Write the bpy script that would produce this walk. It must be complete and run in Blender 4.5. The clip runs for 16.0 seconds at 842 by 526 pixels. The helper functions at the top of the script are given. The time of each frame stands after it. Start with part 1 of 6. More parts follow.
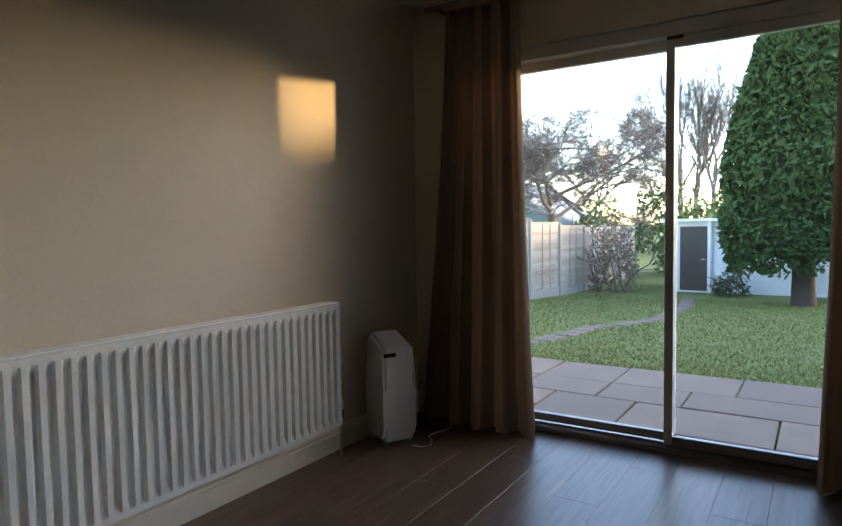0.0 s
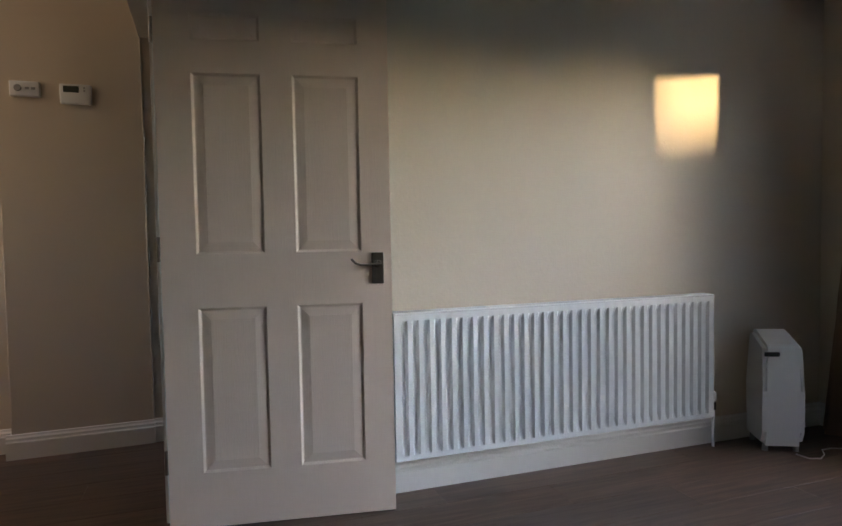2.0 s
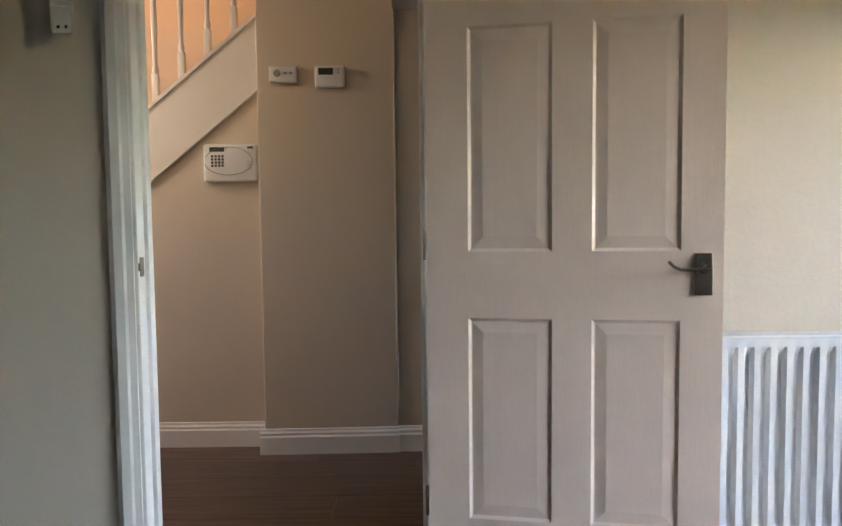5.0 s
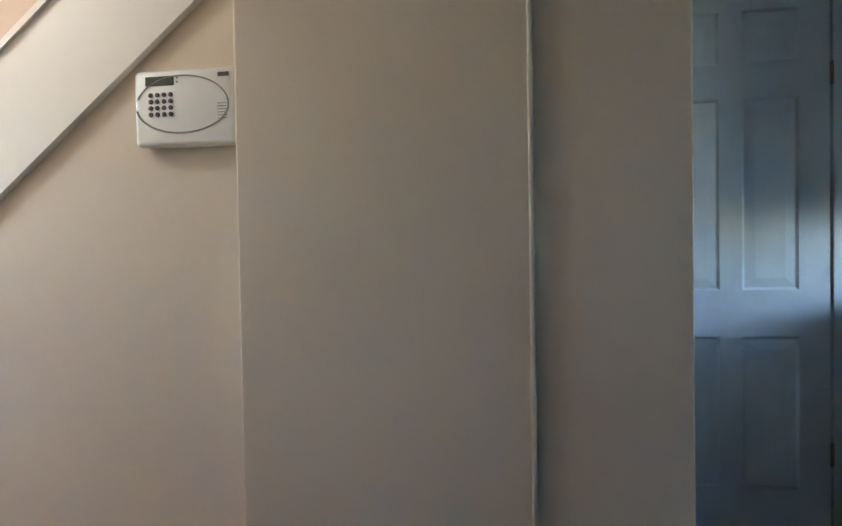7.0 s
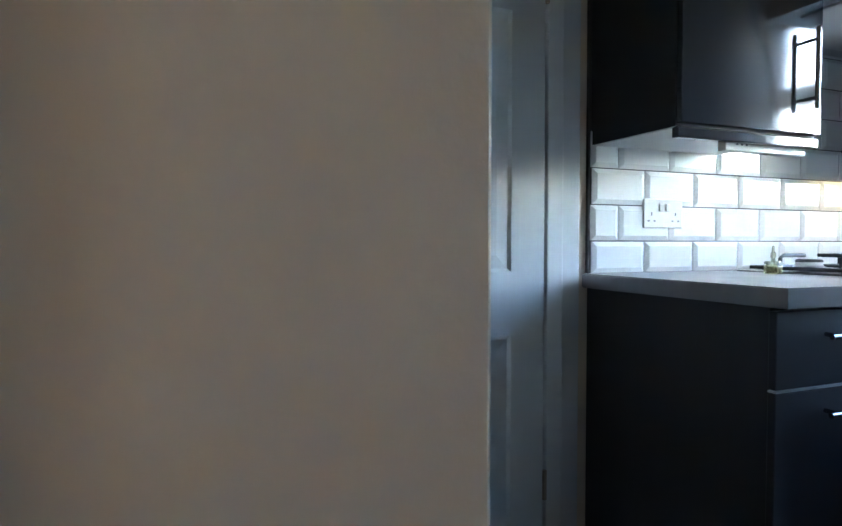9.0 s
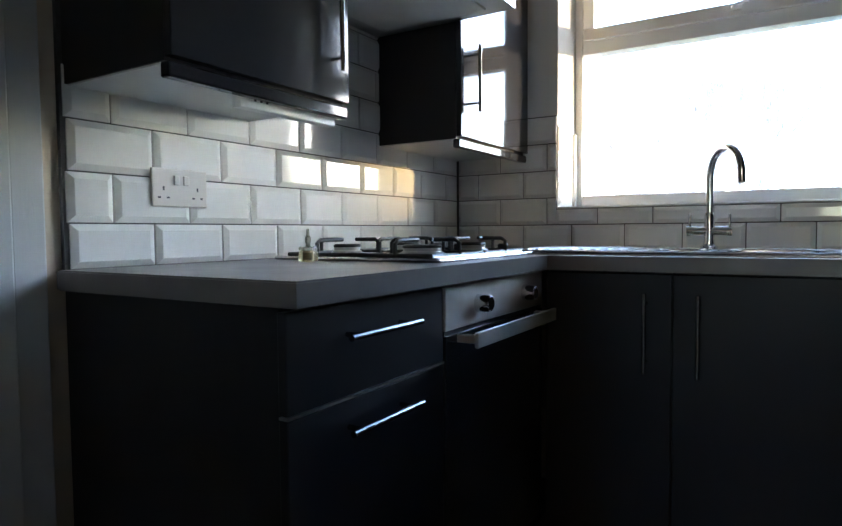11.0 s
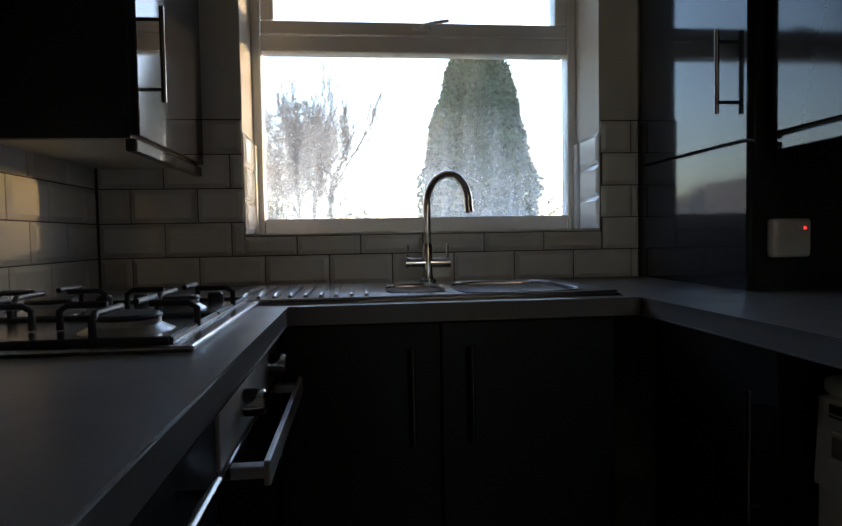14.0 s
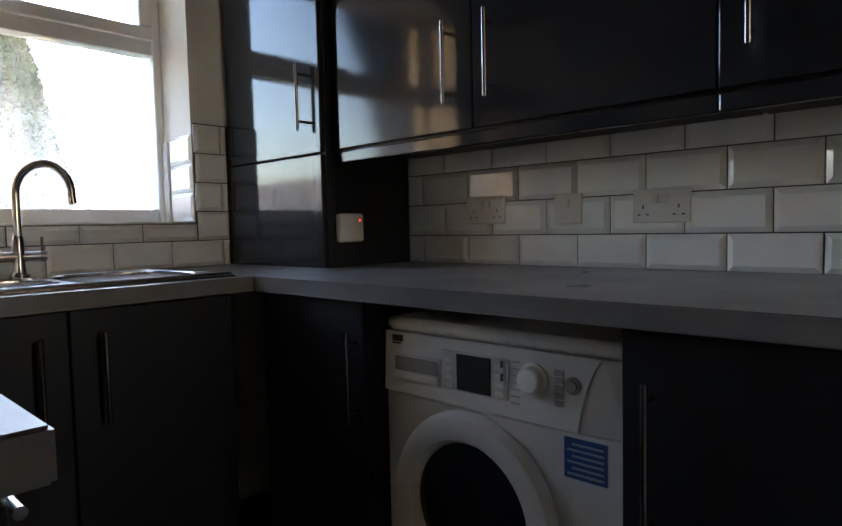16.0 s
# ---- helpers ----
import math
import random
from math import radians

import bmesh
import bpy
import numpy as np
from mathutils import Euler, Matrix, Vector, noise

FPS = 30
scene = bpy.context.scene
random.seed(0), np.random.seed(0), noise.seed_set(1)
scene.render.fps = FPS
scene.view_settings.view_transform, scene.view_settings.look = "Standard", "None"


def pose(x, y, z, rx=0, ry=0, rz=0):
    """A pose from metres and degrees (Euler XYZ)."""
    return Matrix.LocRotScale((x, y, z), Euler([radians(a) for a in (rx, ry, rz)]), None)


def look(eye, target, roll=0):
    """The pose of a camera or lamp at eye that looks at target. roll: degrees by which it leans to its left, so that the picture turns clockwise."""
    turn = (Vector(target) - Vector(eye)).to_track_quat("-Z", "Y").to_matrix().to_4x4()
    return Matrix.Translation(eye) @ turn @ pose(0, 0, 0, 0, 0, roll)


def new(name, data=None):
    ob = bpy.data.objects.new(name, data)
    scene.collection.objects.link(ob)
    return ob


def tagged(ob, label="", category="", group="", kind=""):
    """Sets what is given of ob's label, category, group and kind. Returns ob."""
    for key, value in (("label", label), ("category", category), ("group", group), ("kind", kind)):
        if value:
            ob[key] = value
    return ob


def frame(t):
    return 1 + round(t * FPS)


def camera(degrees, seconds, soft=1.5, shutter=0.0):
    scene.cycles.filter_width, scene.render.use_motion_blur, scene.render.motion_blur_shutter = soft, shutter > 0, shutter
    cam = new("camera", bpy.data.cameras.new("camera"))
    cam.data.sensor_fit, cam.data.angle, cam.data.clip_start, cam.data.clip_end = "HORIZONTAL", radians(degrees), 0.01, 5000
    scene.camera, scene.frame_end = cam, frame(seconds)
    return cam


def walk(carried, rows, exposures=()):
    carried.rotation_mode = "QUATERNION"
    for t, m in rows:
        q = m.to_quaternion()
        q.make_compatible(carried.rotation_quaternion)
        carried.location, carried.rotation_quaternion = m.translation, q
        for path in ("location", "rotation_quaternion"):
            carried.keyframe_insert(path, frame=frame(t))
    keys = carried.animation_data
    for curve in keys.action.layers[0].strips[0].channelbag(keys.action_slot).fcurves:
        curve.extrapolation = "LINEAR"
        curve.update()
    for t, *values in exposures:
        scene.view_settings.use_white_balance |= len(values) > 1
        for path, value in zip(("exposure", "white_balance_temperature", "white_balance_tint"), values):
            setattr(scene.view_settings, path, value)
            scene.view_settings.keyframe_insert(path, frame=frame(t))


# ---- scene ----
cam = camera(68.6, 16.0)
PATH = [
    (0, (0.039, 0.498, 1.129), (1.714, 1.584, 1.011), -0.9),
    (0.5, (-0.008, 0.287, 1.147), (1.469, 1.631, 1.036), -1.1),
    (1, (-0.013, 0.157, 1.117), (1.191, 1.751, 1.024), -1.3),
    (1.5, (0.001, 0.099, 1.068), (0.882, 1.893, 0.99), -1.4),
    (2, (-0.007, 0.099, 1.084), (0.651, 1.985, 0.991), -1.0),
    (2.5, (-0.028, 0.111, 1.084), (0.463, 2.047, 0.988), -0.7),
    (3, (-0.048, 0.107, 1.087), (0.313, 2.072, 0.994), -0.5),
    (3.5, (-0.048, 0.112, 1.087), (0.208, 2.094, 0.992), -0.5),
    (4, (-0.064, 0.145, 1.083), (0.101, 2.136, 0.986), -0.6),
    (4.5, (-0.113, 0.346, 1.082), (-0.044, 2.342, 0.973), -0.7),
    (5, (-0.184, 0.66, 1.096), (-0.178, 2.656, 0.983), -0.6),
    (5.2, (-0.211, 0.828, 1.084), (-0.227, 2.825, 0.974), -0.6),
    (7.3, (-0.323, 2.533, 1.074), (-0.653, 4.505, 1.047), -0.8),
    (7.5, (-0.319, 2.653, 1.067), (-0.645, 4.627, 1.048), -0.6),
    (8, (-0.326, 2.935, 1.04), (-0.467, 4.929, 1.01), -0.4),
    (8.5, (-0.29, 3.156, 0.99), (0.041, 5.128, 0.925), -0.1),
    (9, (-0.187, 3.266, 0.99), (0.573, 5.114, 0.926), 0.0),
    (9.5, (-0.081, 3.377, 0.992), (1.142, 4.956, 0.896), -0.1),
    (10, (0.035, 3.43, 0.964), (1.494, 4.794, 0.87), -0.6),
    (10.2, (0.07, 3.445, 0.958), (1.597, 4.733, 0.861), -0.5),
    (12.3, (0.624, 3.497, 1.007), (2.404, 4.406, 0.913), -1.1),
    (12.5, (0.68, 3.525, 1.005), (2.462, 4.427, 0.911), -1.1),
    (13, (0.724, 3.637, 1.017), (2.603, 4.315, 0.913), -1.0),
    (13.5, (0.671, 3.785, 1.014), (2.657, 4.0, 0.932), -0.9),
    (14, (0.6, 3.927, 1.048), (2.587, 3.719, 0.961), -1.0),
    (14.5, (0.538, 4.049, 1.047), (2.429, 3.405, 0.948), -1.2),
    (15, (0.506, 4.12, 1.046), (2.224, 3.101, 0.934), -1.4),
    (15.5, (0.475, 4.179, 1.042), (2.011, 2.904, 0.92), -1.4),
    (16, (0.444, 4.198, 1.029), (1.809, 2.742, 0.91), -1.3),
]
walk(cam, [(t, look(eye, target, roll)) for t, eye, target, roll in PATH], exposures=[(0, 3.65, 6800, 16), (1.5, 4.35, 6300, 16), (3, 4.7, 5750, 16), (3.5, 4.95, 5850, 17), (5, 5.25, 6050, 17), (7.5, 5.85, 4850, 5), (8.5, 6.0, 5100, 8), (9, 5.95, 5150, 9), (10, 5.4, 5500, 11), (12.5, 3.9, 6050, 12), (14.5, 2.8, 6850, 17), (15.5, 3.65, 7000, 19), (16, 4.5, 7000, 20)])

# ---- light ----
world = bpy.data.worlds.new("world")
scene.world = world
world.use_nodes = True
wn = world.node_tree.nodes
sky = wn.new("ShaderNodeTexSky")
sky.sky_type = "NISHITA"
sky.sun_disc = False
sky.sun_elevation = radians(12)
SUN_AZ = math.atan2(-1.195, 1.0)          # the way to the sun, over the garden's far right
sky.sun_rotation = radians(90) - SUN_AZ
sky.air_density, sky.dust_density, sky.ozone_density = 1.0, 0.6, 2.0
wn["Background"].inputs[1].default_value = 0.15
world.node_tree.links.new(sky.outputs[0], wn["Background"].inputs[0])
sun_data = bpy.data.lights.new("sun", "SUN")
sun_data.energy, sun_data.angle, sun_data.color = 0.31, radians(1.6), (1.0, 0.67, 0.27)
sun = new("sun", sun_data)
ELEV = radians(4.6)
sun_dir = Vector((math.cos(SUN_AZ) * math.cos(ELEV), math.sin(SUN_AZ) * math.cos(ELEV), math.sin(ELEV)))
sun.matrix_world = look((20, -20, 20), Vector((20, -20, 20)) - sun_dir)
lamp_data = bpy.data.lights.new("landing_lamp", "POINT")
lamp_data.energy, lamp_data.color, lamp_data.shadow_soft_size = 0.62, (1.0, 0.43, 0.14), 0.08
landing_lamp = new("landing_lamp", lamp_data)
landing_lamp.matrix_world = pose(-1.9, 4.25, 3.3)
hall_data = bpy.data.lights.new("hall_lamp", "POINT")
hall_data.energy, hall_data.color, hall_data.shadow_soft_size = 0.80, (1.0, 0.78, 0.55), 0.12
hall_lamp = new("hall_lamp", hall_data)
hall_lamp.matrix_world = pose(-2.45, 3.15, 2.22)

# ---- plan ----
YW = 2.555            # radiator wall, dining face
YP = 2.633            # the same wall, tiled kitchen face
XP = 3.22             # patio glazing
XW, YH = 2.522, 4.692  # kitchen: window wall and hob wall, tile faces
Y_TH, Y_AL = 3.645, 3.748   # hall: pier wall, stair wall
CEIL = 2.42
WT = 0.905            # worktop top

# ---- helpers of the build ----
WORLD = {}


def thing(name, at=(0, 0, 0), label="", category="", group="", kind="", turn=0.0):
    ob = new(name)
    ob.empty_display_size = 0.1
    ob.matrix_basis = pose(*at, 0, 0, turn)
    WORLD[ob] = ob.matrix_basis.copy()
    return tagged(ob, label, category, group, kind)


def part(name, bm, material, parent=None, label="", smooth=False):
    """Links a bmesh, given in the world's metres, as one mesh object."""
    if parent is not None:
        bm.transform(WORLD[parent].inverted())
    me = bpy.data.meshes.new(name)
    bmesh.ops.recalc_face_normals(bm, faces=bm.faces)
    bm.to_mesh(me)
    bm.free()
    if smooth:
        for p in me.polygons:
            p.use_smooth = True
        me.set_sharp_from_angle(angle=radians(35))
    me.materials.append(material)
    ob = new(name, me)
    if parent is not None:
        ob.parent = parent
        WORLD[ob] = WORLD[parent].copy()
    else:
        WORLD[ob] = Matrix.Identity(4)
    if label:
        ob["label"] = label
    return ob


def solid(name, bm, material, label="", category="", kind="", group="", smooth=False):
    return tagged(part(name, bm, material, None, "", smooth), label, category, group, kind)


def box(bm, x0, y0, z0, x1, y1, z1, bev=0.0, seg=2):
    r = bmesh.ops.create_cube(bm, size=1.0)
    vs = r["verts"]
    for v in vs:
        v.co = Vector((x0 + (v.co.x + .5) * (x1 - x0), y0 + (v.co.y + .5) * (y1 - y0), z0 + (v.co.z + .5) * (z1 - z0)))
    if bev > 0:
        es = list({e for v in vs for e in v.link_edges})
        bmesh.ops.bevel(bm, geom=es, offset=bev, segments=seg, profile=0.5, affect="EDGES", clamp_overlap=True)
    return bm


def B(*a, **k):
    return box(bmesh.new(), *a, **k)


def rod(bm, p0, p1, r, seg=14, r2=None, caps=True):
    p0, p1 = Vector(p0), Vector(p1)
    d = p1 - p0
    m = Matrix.Translation((p0 + p1) / 2) @ d.to_track_quat("Z", "Y").to_matrix().to_4x4()
    bmesh.ops.create_cone(bm, cap_ends=caps, segments=seg, radius1=r, radius2=r if r2 is None else r2, depth=d.length, matrix=m)
    return bm


def tube(bm, pts, r, seg=10, flat=1.0):
    """A round bar swept along points."""
    pts = [Vector(p) for p in pts]
    rings, up = [], None
    for i, p in enumerate(pts):
        d = (pts[min(i + 1, len(pts) - 1)] - pts[max(i - 1, 0)]).normalized()
        if up is None:
            up = Vector((0, 0, 1)) if abs(d.z) < 0.9 else Vector((1, 0, 0))
        a = d.cross(up).normalized()
        up = a.cross(d).normalized()
        rings.append([bm.verts.new(p + r * (math.cos(k * 2 * math.pi / seg) * a + flat * math.sin(k * 2 * math.pi / seg) * up)) for k in range(seg)])
    for q, w in zip(rings, rings[1:]):
        for k in range(seg):
            bm.faces.new((q[k], q[(k + 1) % seg], w[(k + 1) % seg], w[k]))
    bm.faces.new(rings[0][::-1])
    bm.faces.new(rings[-1])
    return bm


def lathe(bm, centre, profile, seg=28, axis="z"):
    """A turned shape: profile of (radius, height)."""
    rings = []
    for r, h in profile:
        ring = []
        for k in range(seg):
            c, s = math.cos(2 * math.pi * k / seg) * r, math.sin(2 * math.pi * k / seg) * r
            off = {"z": (c, s, h), "y": (c, h, s), "x": (h, c, s)}[axis]
            ring.append(bm.verts.new(Vector(centre) + Vector(off)))
        rings.append(ring)
    for q, w in zip(rings, rings[1:]):
        for k in range(seg):
            bm.faces.new((q[k], q[(k + 1) % seg], w[(k + 1) % seg], w[k]))
    bm.faces.new(rings[0][::-1])
    bm.faces.new(rings[-1])
    return bm


def prism(bm, outline, lo, hi, axis="y"):
    """An outline of (a, b) pulled from lo to hi along an axis."""
    def put(a, b, h):
        return {"y": (a, h, b), "x": (h, a, b), "z": (a, b, h)}[axis]
    p = [bm.verts.new(put(a, b, lo)) for a, b in outline]
    q = [bm.verts.new(put(a, b, hi)) for a, b in outline]
    n = len(p)
    for k in range(n):
        bm.faces.new((p[k], p[(k + 1) % n], q[(k + 1) % n], q[k]))
    bm.faces.new(p[::-1])
    bm.faces.new(q)
    return bm


# ---- materials ----
def mat(name, color, rough=0.6, metal=0.0, grain=0.0, scale=20.0, stain=0.0, stain_scale=2.0, bump=0.0, bump_scale=None, spec=0.5,
        stretch=(1, 1, 1), vary=0.0, coat=0.0, rough_vary=0.0, emit=0.0, dark=None):
    m = bpy.data.materials.new(name)
    m.use_nodes = True
    nt = m.node_tree
    p = nt.nodes["Principled BSDF"]
    L = nt.links.new
    p.inputs["Roughness"].default_value = rough
    p.inputs["Metallic"].default_value = metal
    p.inputs["Specular IOR Level"].default_value = spec
    p.inputs["Coat Weight"].default_value = coat
    p.inputs["Coat Roughness"].default_value = 0.04
    if emit:
        p.inputs["Emission Color"].default_value = (*color, 1)
        p.inputs["Emission Strength"].default_value = emit
    tc = nt.nodes.new("ShaderNodeTexCoord")
    mp = nt.nodes.new("ShaderNodeMapping")
    mp.inputs["Scale"].default_value = stretch
    L(tc.outputs["Object"], mp.inputs["Vector"])
    col = nt.nodes.new("ShaderNodeRGB")
    col.outputs[0].default_value = (*color, 1)
    out = col.outputs[0]

    def mixed(fac_socket, amount, to):
        mx = nt.nodes.new("ShaderNodeMix")
        mx.data_type, mx.blend_type = "RGBA", "MIX"
        mul = nt.nodes.new("ShaderNodeMath")
        mul.operation = "MULTIPLY"
        L(fac_socket, mul.inputs[0])
        mul.inputs[1].default_value = amount
        L(mul.outputs[0], mx.inputs[0])
        L(out, mx.inputs[6])
        mx.inputs[7].default_value = (*to, 1)
        return mx.outputs[2]

    n1 = nt.nodes.new("ShaderNodeTexNoise")
    n1.inputs["Scale"].default_value, n1.inputs["Detail"].default_value = scale, 6
    L(mp.outputs[0], n1.inputs["Vector"])
    dk = dark or tuple(c * 0.45 for c in color)
    if grain:
        out = mixed(n1.outputs["Fac"], grain, dk)
    if stain:
        n2 = nt.nodes.new("ShaderNodeTexNoise")
        n2.inputs["Scale"].default_value, n2.inputs["Detail"].default_value = stain_scale, 4
        L(tc.outputs["Object"], n2.inputs["Vector"])
        rp = nt.nodes.new("ShaderNodeValToRGB")
        rp.color_ramp.elements[0].position, rp.color_ramp.elements[1].position = 0.42, 0.7
        L(n2.outputs["Fac"], rp.inputs[0])
        out = mixed(rp.outputs[0], stain, dk)
    if vary:
        oi = nt.nodes.new("ShaderNodeObjectInfo")
        out = mixed(oi.outputs["Random"], vary, dk)
    L(out, p.inputs["Base Color"])
    if rough_vary:
        n3 = nt.nodes.new("ShaderNodeTexNoise")
        n3.inputs["Scale"].default_value, n3.inputs["Detail"].default_value = 6, 5
        L(tc.outputs["Object"], n3.inputs["Vector"])
        mr = nt.nodes.new("ShaderNodeMapRange")
        mr.inputs[3].default_value, mr.inputs[4].default_value = max(0, rough - rough_vary), rough + rough_vary
        L(n3.outputs["Fac"], mr.inputs[0])
        L(mr.outputs[0], p.inputs["Roughness"])
    if bump:
        nb = nt.nodes.new("ShaderNodeTexNoise")
        nb.inputs["Scale"].default_value, nb.inputs["Detail"].default_value = bump_scale or scale, 4
        L(mp.outputs[0], nb.inputs["Vector"])
        bp = nt.nodes.new("ShaderNodeBump")
        bp.inputs["Strength"].default_value, bp.inputs["Distance"].default_value = min(1, bump), 0.004
        L(nb.outputs["Fac"], bp.inputs["Height"])
        L(bp.outputs[0], p.inputs["Normal"])
    return m


M_CREAM = mat("cream_emulsion", (0.67, 0.59, 0.475), 0.48, grain=0.06, scale=60, stain=0.05, stain_scale=1.2, bump=0.22, bump_scale=75, rough_vary=0.10)
M_HALL = mat("cream_hall_paint", (0.62, 0.535, 0.42), 0.65, grain=0.06, scale=70, stain=0.06, stain_scale=1.5, bump=0.15, bump_scale=60)
M_CEIL = mat("white_ceiling_paint", (0.78, 0.77, 0.73), 0.8, grain=0.04, scale=40, bump=0.1, bump_scale=30)
M_GLOSS = mat("white_gloss_woodwork", (0.78, 0.75, 0.70), 0.32, grain=0.04, scale=40, stain=0.05, stain_scale=3, bump=0.05, bump_scale=90, rough_vary=0.08)
M_DOOR = mat("white_door_paint", (0.84, 0.675, 0.555), 0.45, grain=0.05, scale=120, stain=0.05, stain_scale=3, bump=0.08, bump_scale=160, stretch=(1, 1, 0.1))
M_CUPDOOR = mat("dulled_white_door_paint", (0.56, 0.58, 0.59), 0.55, spec=0.3, grain=0.06, scale=90, stain=0.08, stain_scale=3, bump=0.06, bump_scale=140, stretch=(1, 1, 0.1))
M_RAD = mat("white_radiator_enamel", (0.83, 0.84, 0.85), 0.25, grain=0.03, scale=30, stain=0.04, stain_scale=4)
M_UPVC = mat("white_upvc", (0.80, 0.80, 0.79), 0.25, grain=0.04, scale=25, stain=0.08, stain_scale=5, dark=(0.5, 0.5, 0.46))
M_PLASTIC = mat("white_plastic", (0.74, 0.74, 0.73), 0.35, grain=0.03, scale=60, stain=0.04)
M_SOCKET = mat("ivory_socket_plastic", (0.60, 0.575, 0.53), 0.45, grain=0.05, scale=60, stain=0.06)
M_GREYPL = mat("grey_plastic", (0.33, 0.33, 0.33), 0.4, grain=0.05, scale=40)
M_BLACKPL = mat("black_plastic", (0.015, 0.015, 0.016), 0.3, grain=0.1, scale=40)
M_BRASS = mat("aged_metal_handle", (0.30, 0.26, 0.22), 0.35, 1.0, grain=0.35, scale=60, dark=(0.12, 0.09, 0.06))
M_STEEL = mat("brushed_steel", (0.55, 0.55, 0.54), 0.32, 1.0, grain=0.2, scale=80, stain=0.2, stain_scale=8, stretch=(1, 12, 12), rough_vary=0.1)
M_SINK = mat("stainless_sink", (0.6, 0.6, 0.6), 0.22, 1.0, grain=0.15, scale=120, stain=0.15, stain_scale=10, rough_vary=0.08)
M_HANDLE = mat("satin_steel_bar", (0.30, 0.30, 0.30), 0.26, 1.0, grain=0.15, scale=90)
M_PANEL = mat("smudged_steel_panel", (0.72, 0.71, 0.69), 0.42, 0.40, grain=0.35, scale=14, stain=0.35, stain_scale=9, rough_vary=0.12)
M_CHROME = mat("chrome", (0.7, 0.71, 0.72), 0.1, 1.0, grain=0.05, scale=50)
M_TILE = mat("white_glazed_tile", (0.78, 0.78, 0.76), 0.08, grain=0.03, scale=12, vary=0.06, bump=0.03, bump_scale=20, rough_vary=0.03)
M_GROUT = mat("dark_grout", (0.075, 0.072, 0.07), 0.85, grain=0.4, scale=90, bump=0.3, bump_scale=120)
M_WORKTOP = mat("grey_laminate_worktop", (0.19, 0.185, 0.185), 0.33, grain=0.35, scale=30, stain=0.25, stain_scale=5, bump=0.05, bump_scale=150, rough_vary=0.12, dark=(0.11, 0.105, 0.10))
M_UNIT = mat("charcoal_gloss_door", (0.022, 0.023, 0.027), 0.08, grain=0.2, scale=300, bump=0.012, bump_scale=8, rough_vary=0.02, spec=0.5)
M_BASE = mat("black_base_unit", (0.014, 0.014, 0.016), 0.42, grain=0.2, scale=200, rough_vary=0.08, spec=0.35)
M_CARC = mat("pale_carcass_board", (0.62, 0.62, 0.60), 0.5, grain=0.08, scale=60)
M_IRON = mat("black_cast_iron", (0.018, 0.018, 0.018), 0.45, grain=0.3, scale=80, bump=0.2, bump_scale=200)
M_CURTAIN = mat("brown_curtain_cloth", (0.33, 0.245, 0.18), 0.75, grain=0.25, scale=220, stain=0.12, stain_scale=3, bump=0.25, bump_scale=400, stretch=(1, 1, 0.3), spec=0.3)
M_RED = mat("red_indicator_light", (0.9, 0.03, 0.03), 0.3, emit=0.35)
M_BLUELABEL = mat("blue_energy_label", (0.03, 0.09, 0.26), 0.4, grain=0.1, scale=50)
M_BAR = mat("faded_label_print", (0.42, 0.44, 0.48), 0.5, grain=0.1, scale=50)
M_INK = mat("dark_print", (0.05, 0.05, 0.06), 0.5, grain=0.1, scale=50)
M_LCD = mat("lcd_glass", (0.05, 0.06, 0.05), 0.15, grain=0.1, scale=30)
M_ALU = mat("white_aluminium_frame", (0.62, 0.60, 0.56), 0.35, 0.0, grain=0.08, scale=40, stain=0.1, stain_scale=4)
M_TRACK = mat("worn_aluminium_track", (0.30, 0.29, 0.28), 0.4, 0.8, grain=0.3, scale=60)


